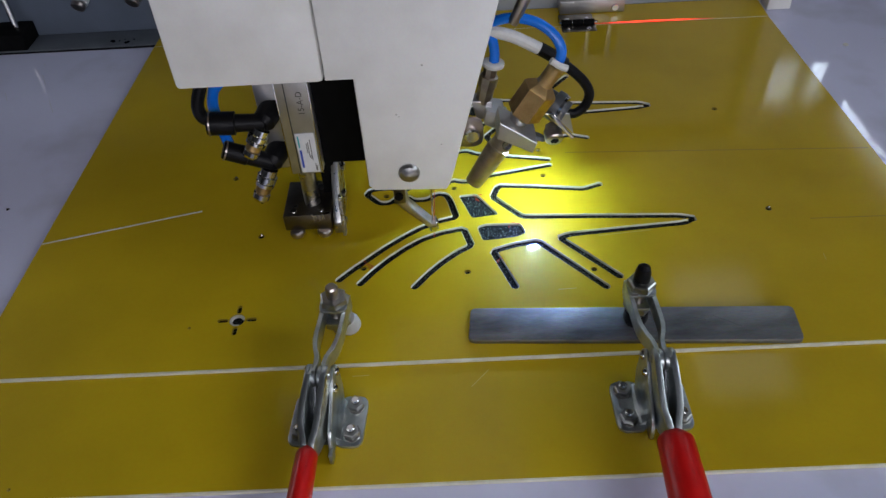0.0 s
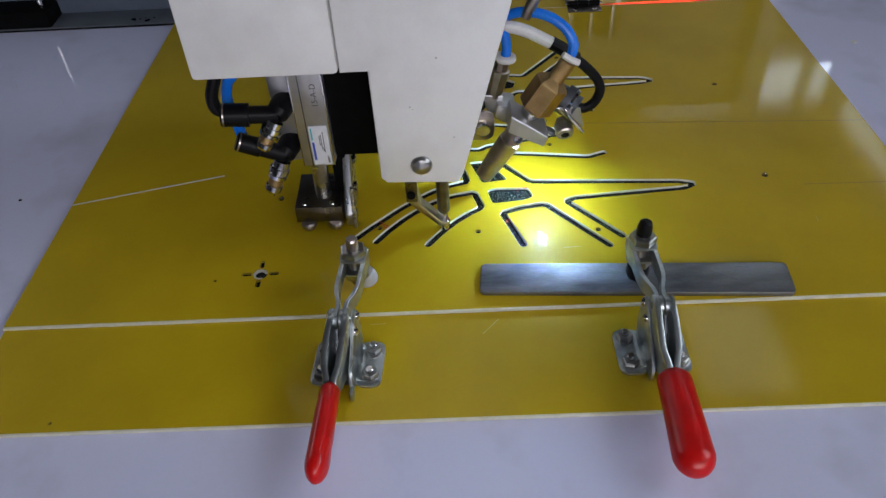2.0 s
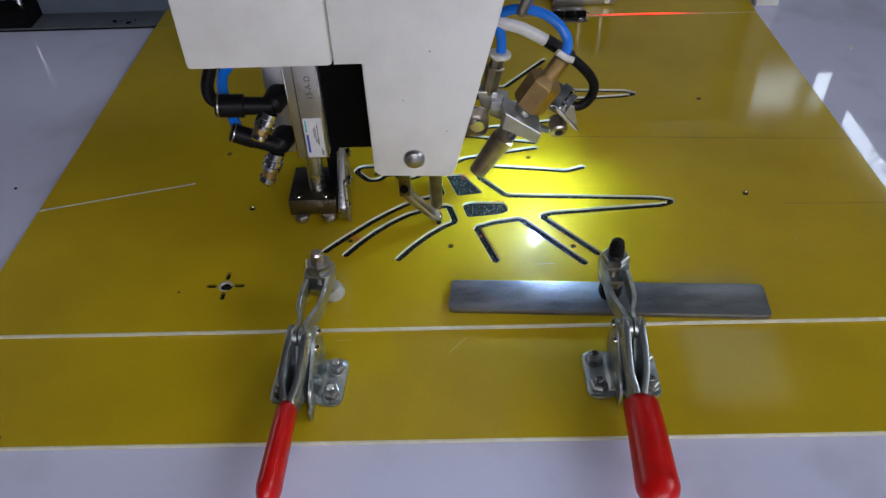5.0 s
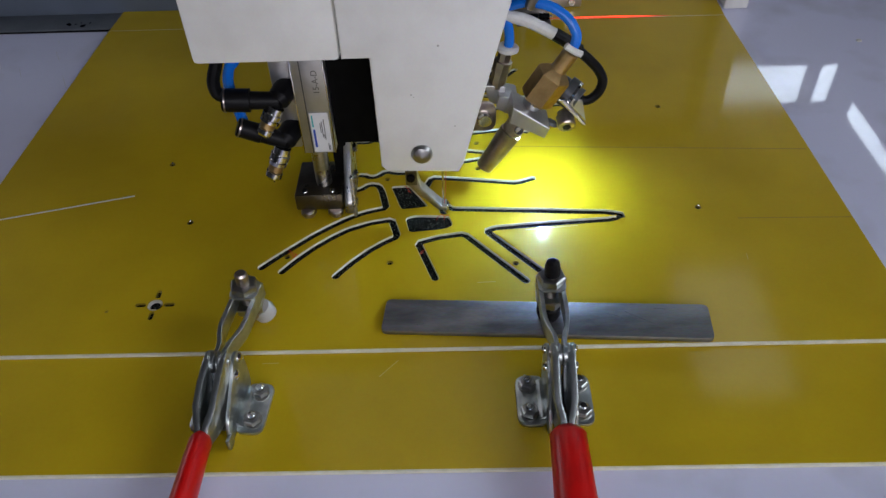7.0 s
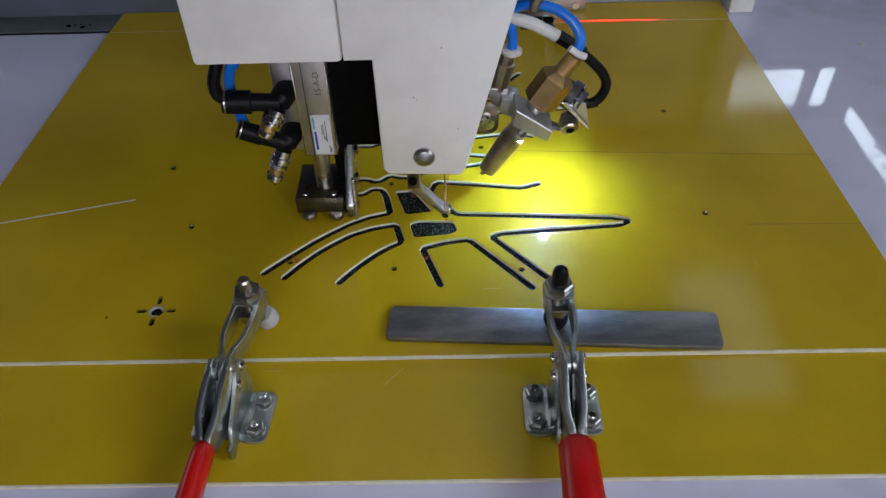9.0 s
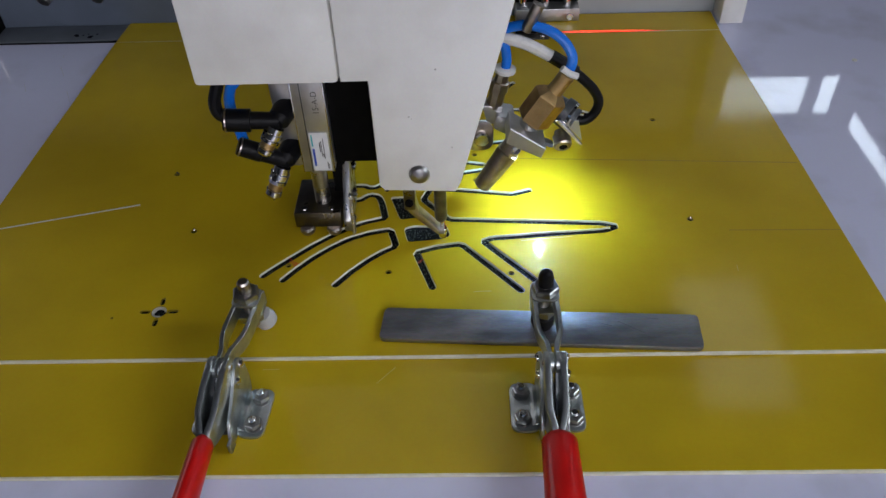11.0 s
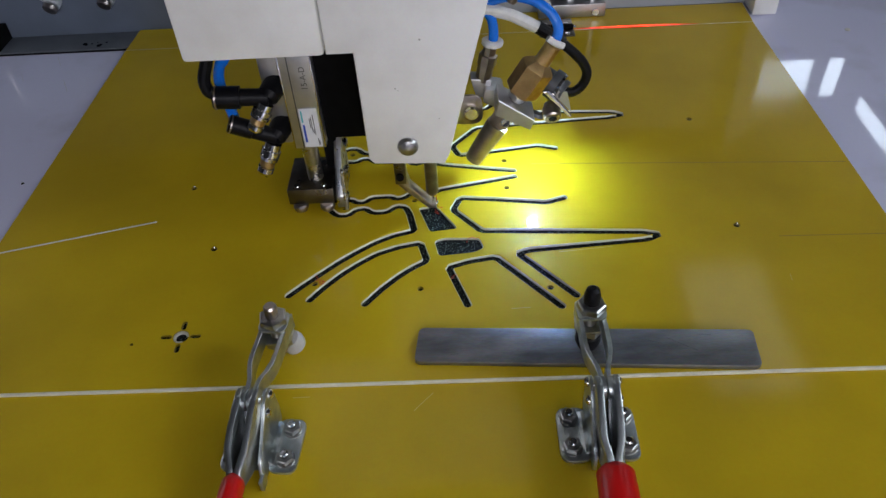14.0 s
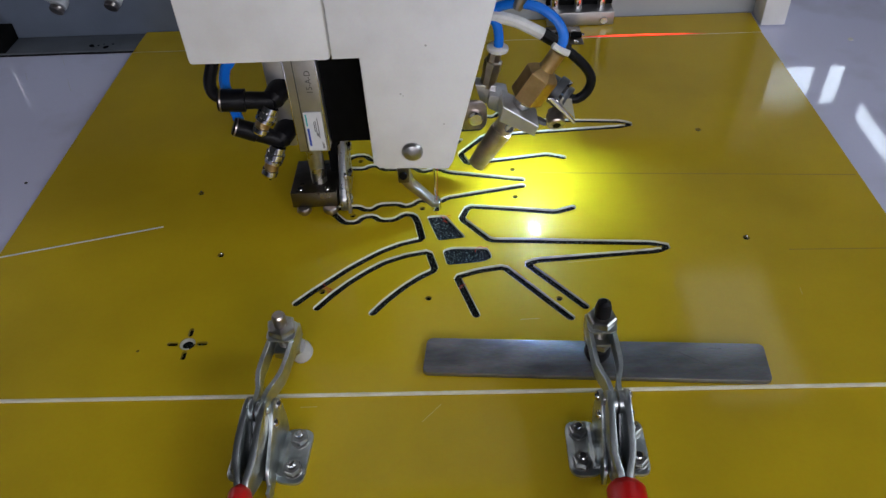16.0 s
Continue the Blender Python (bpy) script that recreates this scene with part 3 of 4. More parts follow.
# ---- toggle clamps ----
def toggle_clamp(label, m, black_tip, base_dx, wide, long, throat, shift=0.0):
    """Horizontal-handle toggle clamp; local origin at its base, arm along +y."""
    c = thing("toggle_clamp", label, "toggle clamp", "clamps on the template", m)
    for s in (-1, 1):
        e = base_dx + s * 0.0212
        fl = part("base_flange", slab(rounded([(s * 0.0066, -0.0165), (e, -0.0165), (e, 0.0175), (s * 0.0066, 0.0175)], 0.0062, 6), "z", 0.0001, 0.0023, 0.0006), ZINC, c)
        # the bend where the flange turns up into the side plate
        bend = [(s * 0.0074, 0.0021), (s * 0.0122, 0.0021), (s * 0.0098, 0.0029), (s * 0.0084, 0.0045), (s * 0.0075, 0.0078)]
        part("bend", slab(bend, "y", -0.0125, 0.0140, 0.0002), ZINC, fl)
        for y in (-0.0088, 0.0100):
            p = (base_dx + s * 0.0146, y, 0.0024)
            part("washer", turned(p, (0, 0, 1), [(0, 0.0052), (0.0008, 0.0054), (0.0011, 0.0050)], 20), NUT, fl)
            part("nut", hexnut((p[0], p[1], 0.0035), (0, 0, 1), 0.0050, 0.0034), NUT, fl)
            part("stud", turned((p[0], p[1], 0.0066), (0, 0, 1), [(0, 0.0024), (0.0024, 0.0024), (0.0030, 0.0018)], 14), CHROME, fl)
        side = [(-0.0225, 0.0005), (0.0175, 0.0005), (0.0195, 0.0120), (0.0178, 0.0310), (0.0125, 0.0372), (0.0060, 0.0355), (-0.0020, 0.0275), (-0.0120, 0.0200), (-0.0190, 0.0160), (-0.0220, 0.0090)]
        part("side_plate", slab(rounded(side, 0.004), "x", s * 0.0069 - 0.0010, s * 0.0069 + 0.0010, 0.0004), ZINC, c)
        lever = [(0.0108, 0.0385), (0.0075, 0.0428), (0.0000, 0.0430), (-0.0120, 0.0370), (-0.0240, 0.0292), (-0.0335, 0.0240), (-0.0345, 0.0150), (-0.0290, 0.0120), (-0.0150, 0.0125), (-0.0010, 0.0200), (0.0080, 0.0300)]
        bm = slab(rounded(lever, 0.0045), "x", -0.0019, 0.0019, 0.0008)
        for v in bm.verts:
            far = min(max((-0.019 - v.co.y) / 0.013, 0), 1)
            near = min(max((v.co.y + 0.012) / 0.014, 0), 1)
            v.co.x += s * (0.0045 - 0.0026 * far * far * (3 - 2 * far) - 0.0003 * near * near * (3 - 2 * near)) + shift * min(max(-v.co.y / 0.02, 0), 1)
        part("lever_plate", bm, ZINC, c)
        # Link tails are dark steel to give the shade between the levers.
        part("link_plate", slab(rounded([(0.0080, 0.0300), (0.0060, 0.0370), (0.0010, 0.0350), (-0.0080, 0.0230), (-0.0170, 0.0170), (-0.0150, 0.0100), (-0.0060, 0.0120)], 0.003), "x", s * 0.0016 - 0.0010, s * 0.0016 + 0.0010, 0.0003), DARKSTEEL, c)
        part("link_eye", turned((s * 0.0016 - 0.0013, 0.0045, 0.0372), (1, 0, 0), [(0, 0.0052), (0.0004, 0.0058), (0.0022, 0.0058), (0.0026, 0.0052)], 24), ZINC, c)
        part("link_eye", turned((s * 0.0046 - 0.0012, 0.0045, 0.0374), (1, 0, 0), [(0, 0.0056), (0.0004, 0.0061), (0.0020, 0.0061), (0.0024, 0.0056)], 24), ZINC, c)
        # fork of the arm
        fork = [(0.006, 0.0022), (0.013, 0.0022), (0.018, 0.0028), (0.024, 0.0048), (0.030, 0.0061), (0.036, 0.0065), (0.062, 0.0066), (0.069, 0.0066)]
        bm = bmesh.new()
        loops = []
        for y, x in fork:
            z = 0.0345 - (y - 0.006) * 0.10
            loops.append([bm.verts.new((s * (x + dx), y, z + dz)) for dx, dz in ((-0.0013, -0.0052), (0.0013, -0.0052), (0.0013, 0.0052), (-0.0013, 0.0052))])
        for a, b in zip(loops, loops[1:]):
            for k in range(4):
                bm.faces.new((a[k], a[(k + 1) % 4], b[(k + 1) % 4], b[k]))
        bm.faces.new(loops[0]), bm.faces.new(loops[-1][::-1])
        bmesh.ops.recalc_face_normals(bm, faces=bm.faces)
        bmesh.ops.bevel(bm, geom=list(bm.edges), offset=0.0003, segments=1, affect="EDGES")
        part("arm_bar", bm, ZINC, c)
        for y, z in ((0.0128, 0.0315), (0.0040, 0.0275)):
            part("rivet", turned((s * 0.0076, y, z), (s, 0, 0), [(0, 0.0028), (0.0012, 0.0027), (0.0022, 0.0015)], 16), CHROME, c)
    part("pivot_pin", turned((-0.0070, 0.0045, 0.0378), (1, 0, 0), [(0, 0.0016), (0.0010, 0.0024), (0.0130, 0.0024), (0.0140, 0.0016)], 16), NUT, c)
    # Dark block added to fill the gap between the plates with shade.
    part("gap_shade_block", box(-0.0058, 0.0058, -0.0150, 0.0140, 0.0005, 0.0080, 0.001), DARKSTEEL, c)
    # grip
    g = [(-0.030, 0.0210, 0.0040), (-0.0316, 0.0208, 0.0056), (-0.0330, 0.0206, 0.0068), (-0.0346, 0.0205, 0.0074), (-0.044, 0.0198, 0.0078), (-0.060, 0.0182, 0.0086), (-0.074, 0.0166, 0.0091)]
    g += [(-0.0770 - 0.0112 * math.sin(a), 0.0163 - 0.0013 * math.sin(a), 0.0092 * math.cos(a)) for a in [k * 0.17 for k in range(9)]]
    bm = rings([((0, -0.030 + (y + 0.030) * long, z), r) for y, z, r in g], 24)
    for v in bm.verts:
        v.co.x = v.co.x * wide * (throat + (1 - throat) * min(max((-0.034 - v.co.y) / 0.03, 0), 1)) + shift
    part("grip", bm, RED, c, "red vinyl-dipped handle grip")
    part("handle_stop", box(0.0064, 0.0086, -0.0265, -0.0205, 0.0005, 0.0085, 0.0005), ZINC, c)
    # spindle
    y = 0.0600
    for s in (-1, 1):
        part("flanged_washer", slab(rounded([(-0.0084, y - 0.0078), (0.0084, y - 0.0078), (0.0084, y + 0.0078), (-0.0084, y + 0.0078)], 0.0045), "z", 0.0300 + s * 0.0055 - 0.0009, 0.0300 + s * 0.0055 + 0.0009, 0.0004), ZINC, c)
    part("spindle", turned((0, y, 0.012), (0, 0, 1), [(0, 0.0038), (0.0365, 0.0038), (0.0378, 0.0030)], 18), NICKEL, c)
    part("nut", hexnut((0, y, 0.0366), (0, 0, 1), 0.0084, 0.0050), NUT, c)
    part("nut", hexnut((0, y, 0.0185), (0, 0, 1), 0.0084, 0.0050), NUT, c)
    if black_tip:
        part("tip_cap", turned((0, y, 0.0425), (0, 0, 1), [(0, 0.0046), (0.006, 0.0046), (0.0095, 0.0038), (0.0112, 0.0018)], 18), BLACK, c, "black rubber cap")
        part("foot_cap", turned((0, y, 0.0065), (0, 0, 1), [(0, 0.0062), (0.004, 0.0075), (0.009, 0.0070), (0.0115, 0.0045)], 18), BLACK, c, "black rubber foot")
    else:
        part("foot_cap", turned((0.0050, y + 0.0095, 0.0040), (-0.25, -0.25, 1), [(0, 0.0050), (0.0010, 0.0068), (0.005, 0.0072), (0.010, 0.0060)], 18), RUBBER, c, "clear silicone foot")
    return c


clamp_right = toggle_clamp("zinc toggle clamp with red handle holding a steel bar", pose(0.1025, -0.0495, 0.0026), True, -0.0022, 1.20, 1.07, 1.08)
clamp_left = toggle_clamp("zinc toggle clamp with red handle pressing on the sheet", pose(-0.0835, -0.0505, 0.0026, 0, 0, -4.2), False, 0.0015, 0.70, 0.985, 1.12, -0.0015)


def steel_bar():
    ob = part("steel_bar", slab(rounded([(-0.0004, 0.0010), (0.1996, -0.0105), (0.2018, 0.0172), (0.0020, 0.0274)], 0.004), "z", 0.0051, 0.0090, 0.0008), STEEL)
    tagged(ob, "flat grey steel bar pressed down by a clamp", "bar")
    for x0, y0, x1, y1 in ((0.138, 0.0115, 0.146, 0.0085), (0.150, 0.0125, 0.166, 0.0020), (0.168, 0.0145, 0.176, 0.0140), (0.126, -0.0005, 0.130, 0.0002), (0.040, 0.0150, 0.047, 0.0138), (0.020, 0.0050, 0.026, 0.0056)):
        a, b = Vector((x0, y0)), Vector((x1, y1))
        n = (b - a).normalized()
        q = Vector((-n.y, n.x)) * 0.00009
        part("scratch", slab([tuple(a - q), tuple(b - q), tuple(b + q), tuple(a + q)], "z", 0.00902, 0.00905, 0), DARKSTEEL, ob, "dark scratch")
    return ob


bar = steel_bar()


def carriage():
    c = thing("carriage_beam", "grey painted carriage beam that grips the template", "machine beam")
    # One beam in two tones: left half darker, right half paler.
    part("beam", box(-0.72, -0.02, 0.4560, 0.52, 0.0012, 0.16, 0.002), SLATE, c, "darker slate grey half of the beam")
    part("beam", box(-0.019, 0.345, 0.4560, 0.52, 0.0012, 0.16, 0.002), BEAM, c, "paler half of the beam")
    part("foot_rail", box(-0.72, 0.318, 0.4215, 0.4558, 0.0012, 0.0029, 0.0004), RAIL, c, "grey foot rail")
    # Black strip painted in for the shadow line under the rail's front.
    part("rail_shade_strip", box(-0.72, -0.305, 0.4200, 0.4300, 0.0003, 0.0012, 0), MATT, c, "black strip for the shade under the rail")
    for x, z in ((-0.3803, 0.0359), (-0.3240, 0.0374)):
        b = part("bolt", turned((x + 0.0040, 0.4600, z + 0.0090), (-0.22, -0.85, -0.48), [(0, 0.0082), (0.0120, 0.0082), (0.0126, 0.0076)], 20), BEAM, c, "pale round bolt")
        part("bolt_head", turned((x + 0.0006, 0.4480, z + 0.0015), (-0.22, -0.85, -0.48), [(0, 0.0070), (0.0035, 0.0070), (0.0042, 0.0062), (0.0042, 0.0054), (0.0034, 0.0050)], 20), NICKEL, b)
        part("arm", turned((x - 0.0200, 0.4560, z + 0.0200), (0.80, -0.15, -0.42), [(0, 0.0062), (0.0200, 0.0062)], 16), BEAM, b)
    blk = part("gripper", box(-0.50, -0.437, 0.422, 0.455, 0.0027, 0.020, 0.001), MATT, c, "black steel gripper")
    part("rod", turned((-0.446, 0.436, 0.018), (0, 0, 1), [(0, 0.003), (0.06, 0.003)], 14), CHROME, blk)
    part("gripper_back", box(0.112, 0.178, 0.4500, 0.4556, 0.0195, 0.06, 0.001), MATT, c)
    g = part("gripper_block", box(0.112, 0.178, 0.434, 0.4555, 0.0052, 0.019, 0.001), ALU, c, "aluminium gripper block")
    for x in (0.120, 0.143, 0.166):
        part("rod", turned((x, 0.446, 0.0185), (0, 0, 1), [(0, 0.0042), (0.05, 0.0042)], 14), CHROME, g)
    part("bolt", turned((0.168, 0.4335, 0.011), (0, -1, 0), [(0, 0.0036), (0.002, 0.0034)], 14), CHROME, g)
    p = part("end_post", box(0.322, 0.346, 0.428, 0.4555, 0.0012, 0.16, 0.0015), CREAM, c, "white end post")
    for x, y, r in ((-0.3520, 0.4330, 0.0026), (-0.3500, 0.4310, 0.0018), (-0.3445, 0.4325, 0.0011), (-0.3360, 0.4285, 0.0028), (-0.3345, 0.4300, 0.0017), (-0.3300, 0.4345, 0.0012), (-0.3395, 0.4350, 0.0008)):
        part("chip", turned((x, y, 0.0028), (0, 0, 1), [(0, r), (0.0004, r * 0.9)], 7), MATT, c, "dark oil mark")
    return c


beam = carriage()


# ---- the sewing head ----
def sewing_head():
    h = thing("sewing_machine", "cream enamelled sewing machine with air cylinder, lamp and nozzle", "sewing machine")
    part("side_cover", box(-0.1605, -0.0756, 0.080, 0.22, 0.1446, 0.36, 0.003), CREAM, h)
    face = [(-0.0750, 0.1457), (-0.0590, 0.1457), (-0.0584, 0.0692), (-0.0550, 0.0656), (-0.0092, 0.0637), (-0.0060, 0.0700), (0.0217, 0.1791), (0.0600, 0.345), (-0.0750, 0.345)]
    f = part("face_cover", slab(face, "y", 0.080, 0.142, 0.0016), CREAM, h)
    part("face_screw", turned((-0.0322, 0.0800, 0.0790), (0, -1, 0), [(0, 0.0068), (0.0012, 0.0068), (0.0030, 0.0055), (0.0042, 0.0030), (0.0046, 0.0008)], 28), SATIN, f, "domed chrome screw")
    for x, z, r in ((-0.0194, 0.153, 0.0007), (-0.0365, 0.1215, 0.0006), (-0.0350, 0.1200, 0.0004), (-0.0110, 0.0990, 0.0005)):
        part("speck", turned((x, 0.0800, z), (0, -1, 0), [(0, r), (0.0002, r * 0.8)], 8), SMUDGE, f, "faint grey speck")
    part("arm_casting", box(-0.096, -0.058, 0.120, 0.24, 0.0600, 0.36, 0.002), MATT, h, "black painted arm casting")
    # air cylinder
    a = part("air_cylinder", box(-0.1138, -0.0920, 0.112, 0.140, 0.0582, 0.20, 0.0012), ALU, h, "aluminium air cylinder")
    # Chrome lines draw the bright edges of the face, the dark one a groove.
    for x in (-0.1134, -0.1075, -0.0925):
        part("face_line", box(x, x + 0.0007, 0.1114, 0.1121, 0.0590, 0.145, 0.0002), CHROME if x != -0.1075 else DARKSTEEL, a)
    part("side_body", box(-0.1285, -0.1141, 0.118, 0.146, 0.0585, 0.20, 0.003), ALU, a)
    lab = part("label", box(-0.1060, -0.0938, 0.1113, 0.1118, 0.0600, 0.0905, 0), PAPER, a, "white printed label")
    part("print", box(-0.1050, -0.1035, 0.1110, 0.1112, 0.064, 0.078, 0), INK, lab)
    part("print", box(-0.1050, -0.1040, 0.1110, 0.1112, 0.080, 0.089, 0), TEAL, lab)
    for x, z0, z1 in ((-0.0975, 0.070, 0.086), (-0.0990, 0.072, 0.084), (-0.1000, 0.0755, 0.0830), (-0.0982, 0.0710, 0.0740), (-0.0962, 0.0615, 0.067), (-0.0955, 0.0615, 0.0655)):
        part("print", box(x, x + 0.0005, 0.1110, 0.1112, z0, z1, 0), GREYINK, lab)
    letters("15-A-D", 0.0056, pose(-0.0985, 0.1117, 0.1130, 90, -90, 0), GREYINK, a)
    part("rod", turned((-0.1058, 0.122, 0.0590), (0, 0, -1), [(0, 0.0056), (0.0335, 0.0056)], 20), SATIN, a, "steel piston rod")
    part("guide", box(-0.0985, -0.0885, 0.132, 0.150, 0.016, 0.060, 0.001), MATT, a)
    g = part("presser_block", box(-0.1255, -0.0920, 0.1070, 0.147, 0.0125, 0.0258, 0.0008), PRESS, h, "dark burnished presser block with ball feet")
    for x in (-0.1175, -0.0980):
        part("ball_foot", turned((x, 0.1078, 0.0128), (0, 0, -1), [(0, 0.0044), (0.0012, 0.0054), (0.0034, 0.0055), (0.0056, 0.0042), (0.0072, 0.0012)], 18), NICKEL, g)
        part("socket", turned((x - 0.001, 0.1120, 0.0259), (0, 0, 1), [(0, 0.0022), (0.0004, 0.0020)], 14), CHROME, g)
    b = part("side_bracket", slab(rounded([(0.106, 0.0085), (0.113, 0.0070), (0.146, 0.0100), (0.149, 0.060), (0.142, 0.062), (0.1060, 0.018)], 0.002), "x", -0.0905, -0.0850, 0.0008), SATIN, h, "ground steel side bracket")
    part("bracket_lip", slab(rounded([(0.104, 0.0075), (0.109, 0.0068), (0.112, 0.0400), (0.108, 0.0400)], 0.001), "x", -0.0849, -0.0826, 0.0005), SATIN, b)
    for y, z in ((0.115, 0.013), (0.130, 0.026), (0.141, 0.042)):
        part("bolt", turned((-0.0851, y, z), (1, 0, 0), [(0, 0.0036), (0.0024, 0.0034), (0.0032, 0.0022)], 14), CHROME, b)
    # elbow fittings
    for e, (sx, sy, sz), (tx, tz), (qx, qz) in ((0, (-0.1225, 0.111, 0.1030), (-0.1330, 0.0860), (-0.1575, 0.1075)), (1, (-0.1235, 0.111, 0.0720), (-0.1335, 0.0505), (-0.1522, 0.0875))):
        el = part("elbow_fitting", turned((sx + 0.006, sy + 0.016, sz + 0.004), (-0.35, -1, -0.2), [(0, 0.0074), (0.012, 0.0078), (0.020, 0.0074), (0.0240, 0.0048)], 18), BLACK, h, "black push-in air fitting")
        d = Vector((tx - sx, -0.006, tz - sz))
        k = d.length
        ad = part("adjuster", turned((sx - 0.002, sy - 0.006, sz - 0.003), d, [(0, 0.0056), (k * 0.20, 0.0056), (k * 0.21, 0.0066), (k * 0.34, 0.0066), (k * 0.35, 0.0054), (k * 0.41, 0.0054), (k * 0.42, 0.0064), (k * 0.52, 0.0062), (k * 0.53, 0.0046), (k * 0.74, 0.0046), (k * 0.76, 0.0056), (k * 0.90, 0.0056), (k * 0.97, 0.0046), (k, 0.0030)], 18), CHROME, el, "nickel flow adjuster screw")
        part("neck", turned(Vector((sx - 0.002, sy - 0.006, sz - 0.003)) + d * 0.545, d, [(0, 0.0049), (k * 0.18, 0.0049)], 18), BRASS, ad, "dark brass neck")
        part("slot", box(-0.0042, 0.0042, -0.0005, 0.0005, -0.0003, 0.0004, 0, m=Matrix.Translation(Vector((sx - 0.002, sy - 0.006, sz - 0.003)) + d * 0.99) @ d.to_track_quat("Z", "Y").to_matrix().to_4x4()), MATT, ad)
        q = Vector((qx - sx, -0.004, qz - sz - 0.001))
        part("collet", turned((sx, sy - 0.003, sz), q, [(0, 0.0056), (q.length * 0.5, 0.0058), (q.length * 0.51, 0.0076 - e * 0.0012), (q.length * 0.96, 0.0074 - e * 0.0012), (q.length, 0.0066 - e * 0.0012)], 18), BLACK, el)
        part("ring", turned((sx + q.x * 0.93, sy - 0.003 + q.y * 0.93, sz + q.z * 0.93), q, [(0, 0.0077 - e * 0.0012), (0.0010, 0.0077 - e * 0.0012)], 18), NICKEL, el)
    part("air_hose", hose([(-0.155, 0.109, 0.1053), (-0.1608, 0.109, 0.1085), (-0.1618, 0.110, 0.1170), (-0.158, 0.113, 0.1280), (-0.153, 0.118, 0.142), (-0.150, 0.13, 0.17)], 0.0041), BLACK, h, "black air hose")
    part("air_hose", hose([(-0.150, 0.112, 0.0855), (-0.1550, 0.121, 0.0940), (-0.1575, 0.124, 0.1060), (-0.1545, 0.124, 0.1180), (-0.148, 0.124, 0.1290), (-0.143, 0.13, 0.17)], 0.0036), BLUE, h, "blue air hose")
    # nozzle, lamp and hoses on the other side
    tip, end = Vector((0.0094, 0.140, 0.0221)), Vector((0.0656, 0.140, 0.1132))
    ax = (end - tip).normalized()
    nz = part("air_nozzle", turned(tip, ax, [(0, 0.0052), (0.0006, 0.0063), (0.0340, 0.0082), (0.0361, 0.0082), (0.0366, 0.0072), (0.0540, 0.0070)], 28), NICKEL, h, "tapered nickel air nozzle")
    part("lock_screw", turned(tip + ax * 0.0430 + Vector((0.0012, -0.0068, 0)), (0.1, -1, 0.25), [(0, 0.0034), (0.0016, 0.0034), (0.0020, 0.0028), (0.0010, 0.0014)], 14), CHROME, nz)
    part("collar", turned(tip, ax, [(0.0600, 0.0062), (0.0630, 0.0075), (0.0660, 0.0075), (0.0680, 0.0060)], 20), CHROME, nz)
    part("hex_body", turned(tip, ax, [(0.0660, 0.0106), (0.0675, 0.0123), (0.0880, 0.0123), (0.0900, 0.0108), (0.0930, 0.0070)], 6), BRASS, nz, "brass hexagon fitting")
    part("neck", turned(tip, ax, [(0.0895, 0.0070), (0.0940, 0.0056), (0.1072, 0.0056), (0.1078, 0.0050)], 20), BRASS, nz)
    # block that holds nozzle and lamp
    face = [(0.0282, 0.0811), (0.0535, 0.0636), (0.0505, 0.0556), (0.0258, 0.0690)]
    br = part("nozzle_bracket", slab(face, "y", 0.126, 0.150, 0.0007), ALU, h, "aluminium nozzle bracket")
    part("bracket_arm", slab(rounded([(0.0200, 0.0745), (0.0330, 0.0715), (0.0345, 0.0620), (0.0270, 0.0590), (0.0180, 0.0640)], 0.002), "y", 0.152, 0.172, 0.0007), ALU, br)
    part("clip_plate", slab([(0.0610, 0.0712), (0.0660, 0.0715), (0.0828, 0.0500), (0.0813, 0.0485)], "y", 0.1500, 0.1530, 0.0004), CHROME, br, "bright folded clip")
    part("clip_plate", slab([(0.0660, 0.0705), (0.0790, 0.0680), (0.0828, 0.0510)], "y", 0.1535, 0.1550, 0.0003), ALU, br)
    sc = part("cap_screw", turned((0.0680, 0.1620, 0.0535), (0.08, -1, -0.42), [(0, 0.0048), (0.004, 0.0048), (0.0042, 0.0066), (0.0118, 0.0066), (0.0130, 0.0057), (0.0132, 0.0036), (0.0105, 0.0033)], 22), NICKEL, br)
    part("socket", turned((0.0690, 0.1494, 0.0487), (0.08, -1, -0.42), [(0, 0.0033), (0.0003, 0.0033)], 6), MATT, sc)
    # lamp: a ringed housing behind the clip and its cable gland
    lamp = part("lamp_housing", turned((0.0600, 0.1700, 0.0740), (0.72, -0.42, -0.36), [(0, 0.0085), (0.010, 0.0090), (0.0105, 0.0112), (0.0165, 0.0112), (0.0172, 0.0104), (0.0174, 0.0080), (0.0225, 0.0080)], 28), DARKSTEEL, h, "dark steel lamp housing")
    part("rim", turned((0.0725, 0.1627, 0.0678), (0.72, -0.42, -0.36), [(0, 0.0098), (0.0006, 0.0108), (0.0030, 0.0108), (0.0036, 0.0094)], 28), CHROME, lamp, "bright rim")
    # LED under the block, looking down in a short shade
    lp, ld = Vector((0.0560, 0.1440, 0.0560)), Vector((-0.45, -0.18, -0.95)).normalized()
    bm = bmesh.new()
    sd = ld.orthogonal().normalized()
    upv = ld.cross(sd)
    loops = []
    for dist, r in ((-0.0022, 0.0042), (0.0, 0.0054), (0.0, 0.0050), (-0.0010, 0.0046)):
        loops.append([bm.verts.new(lp + ld * dist + r * (math.cos(k * math.pi / 12) * sd + math.sin(k * math.pi / 12) * upv)) for k in range(24)])
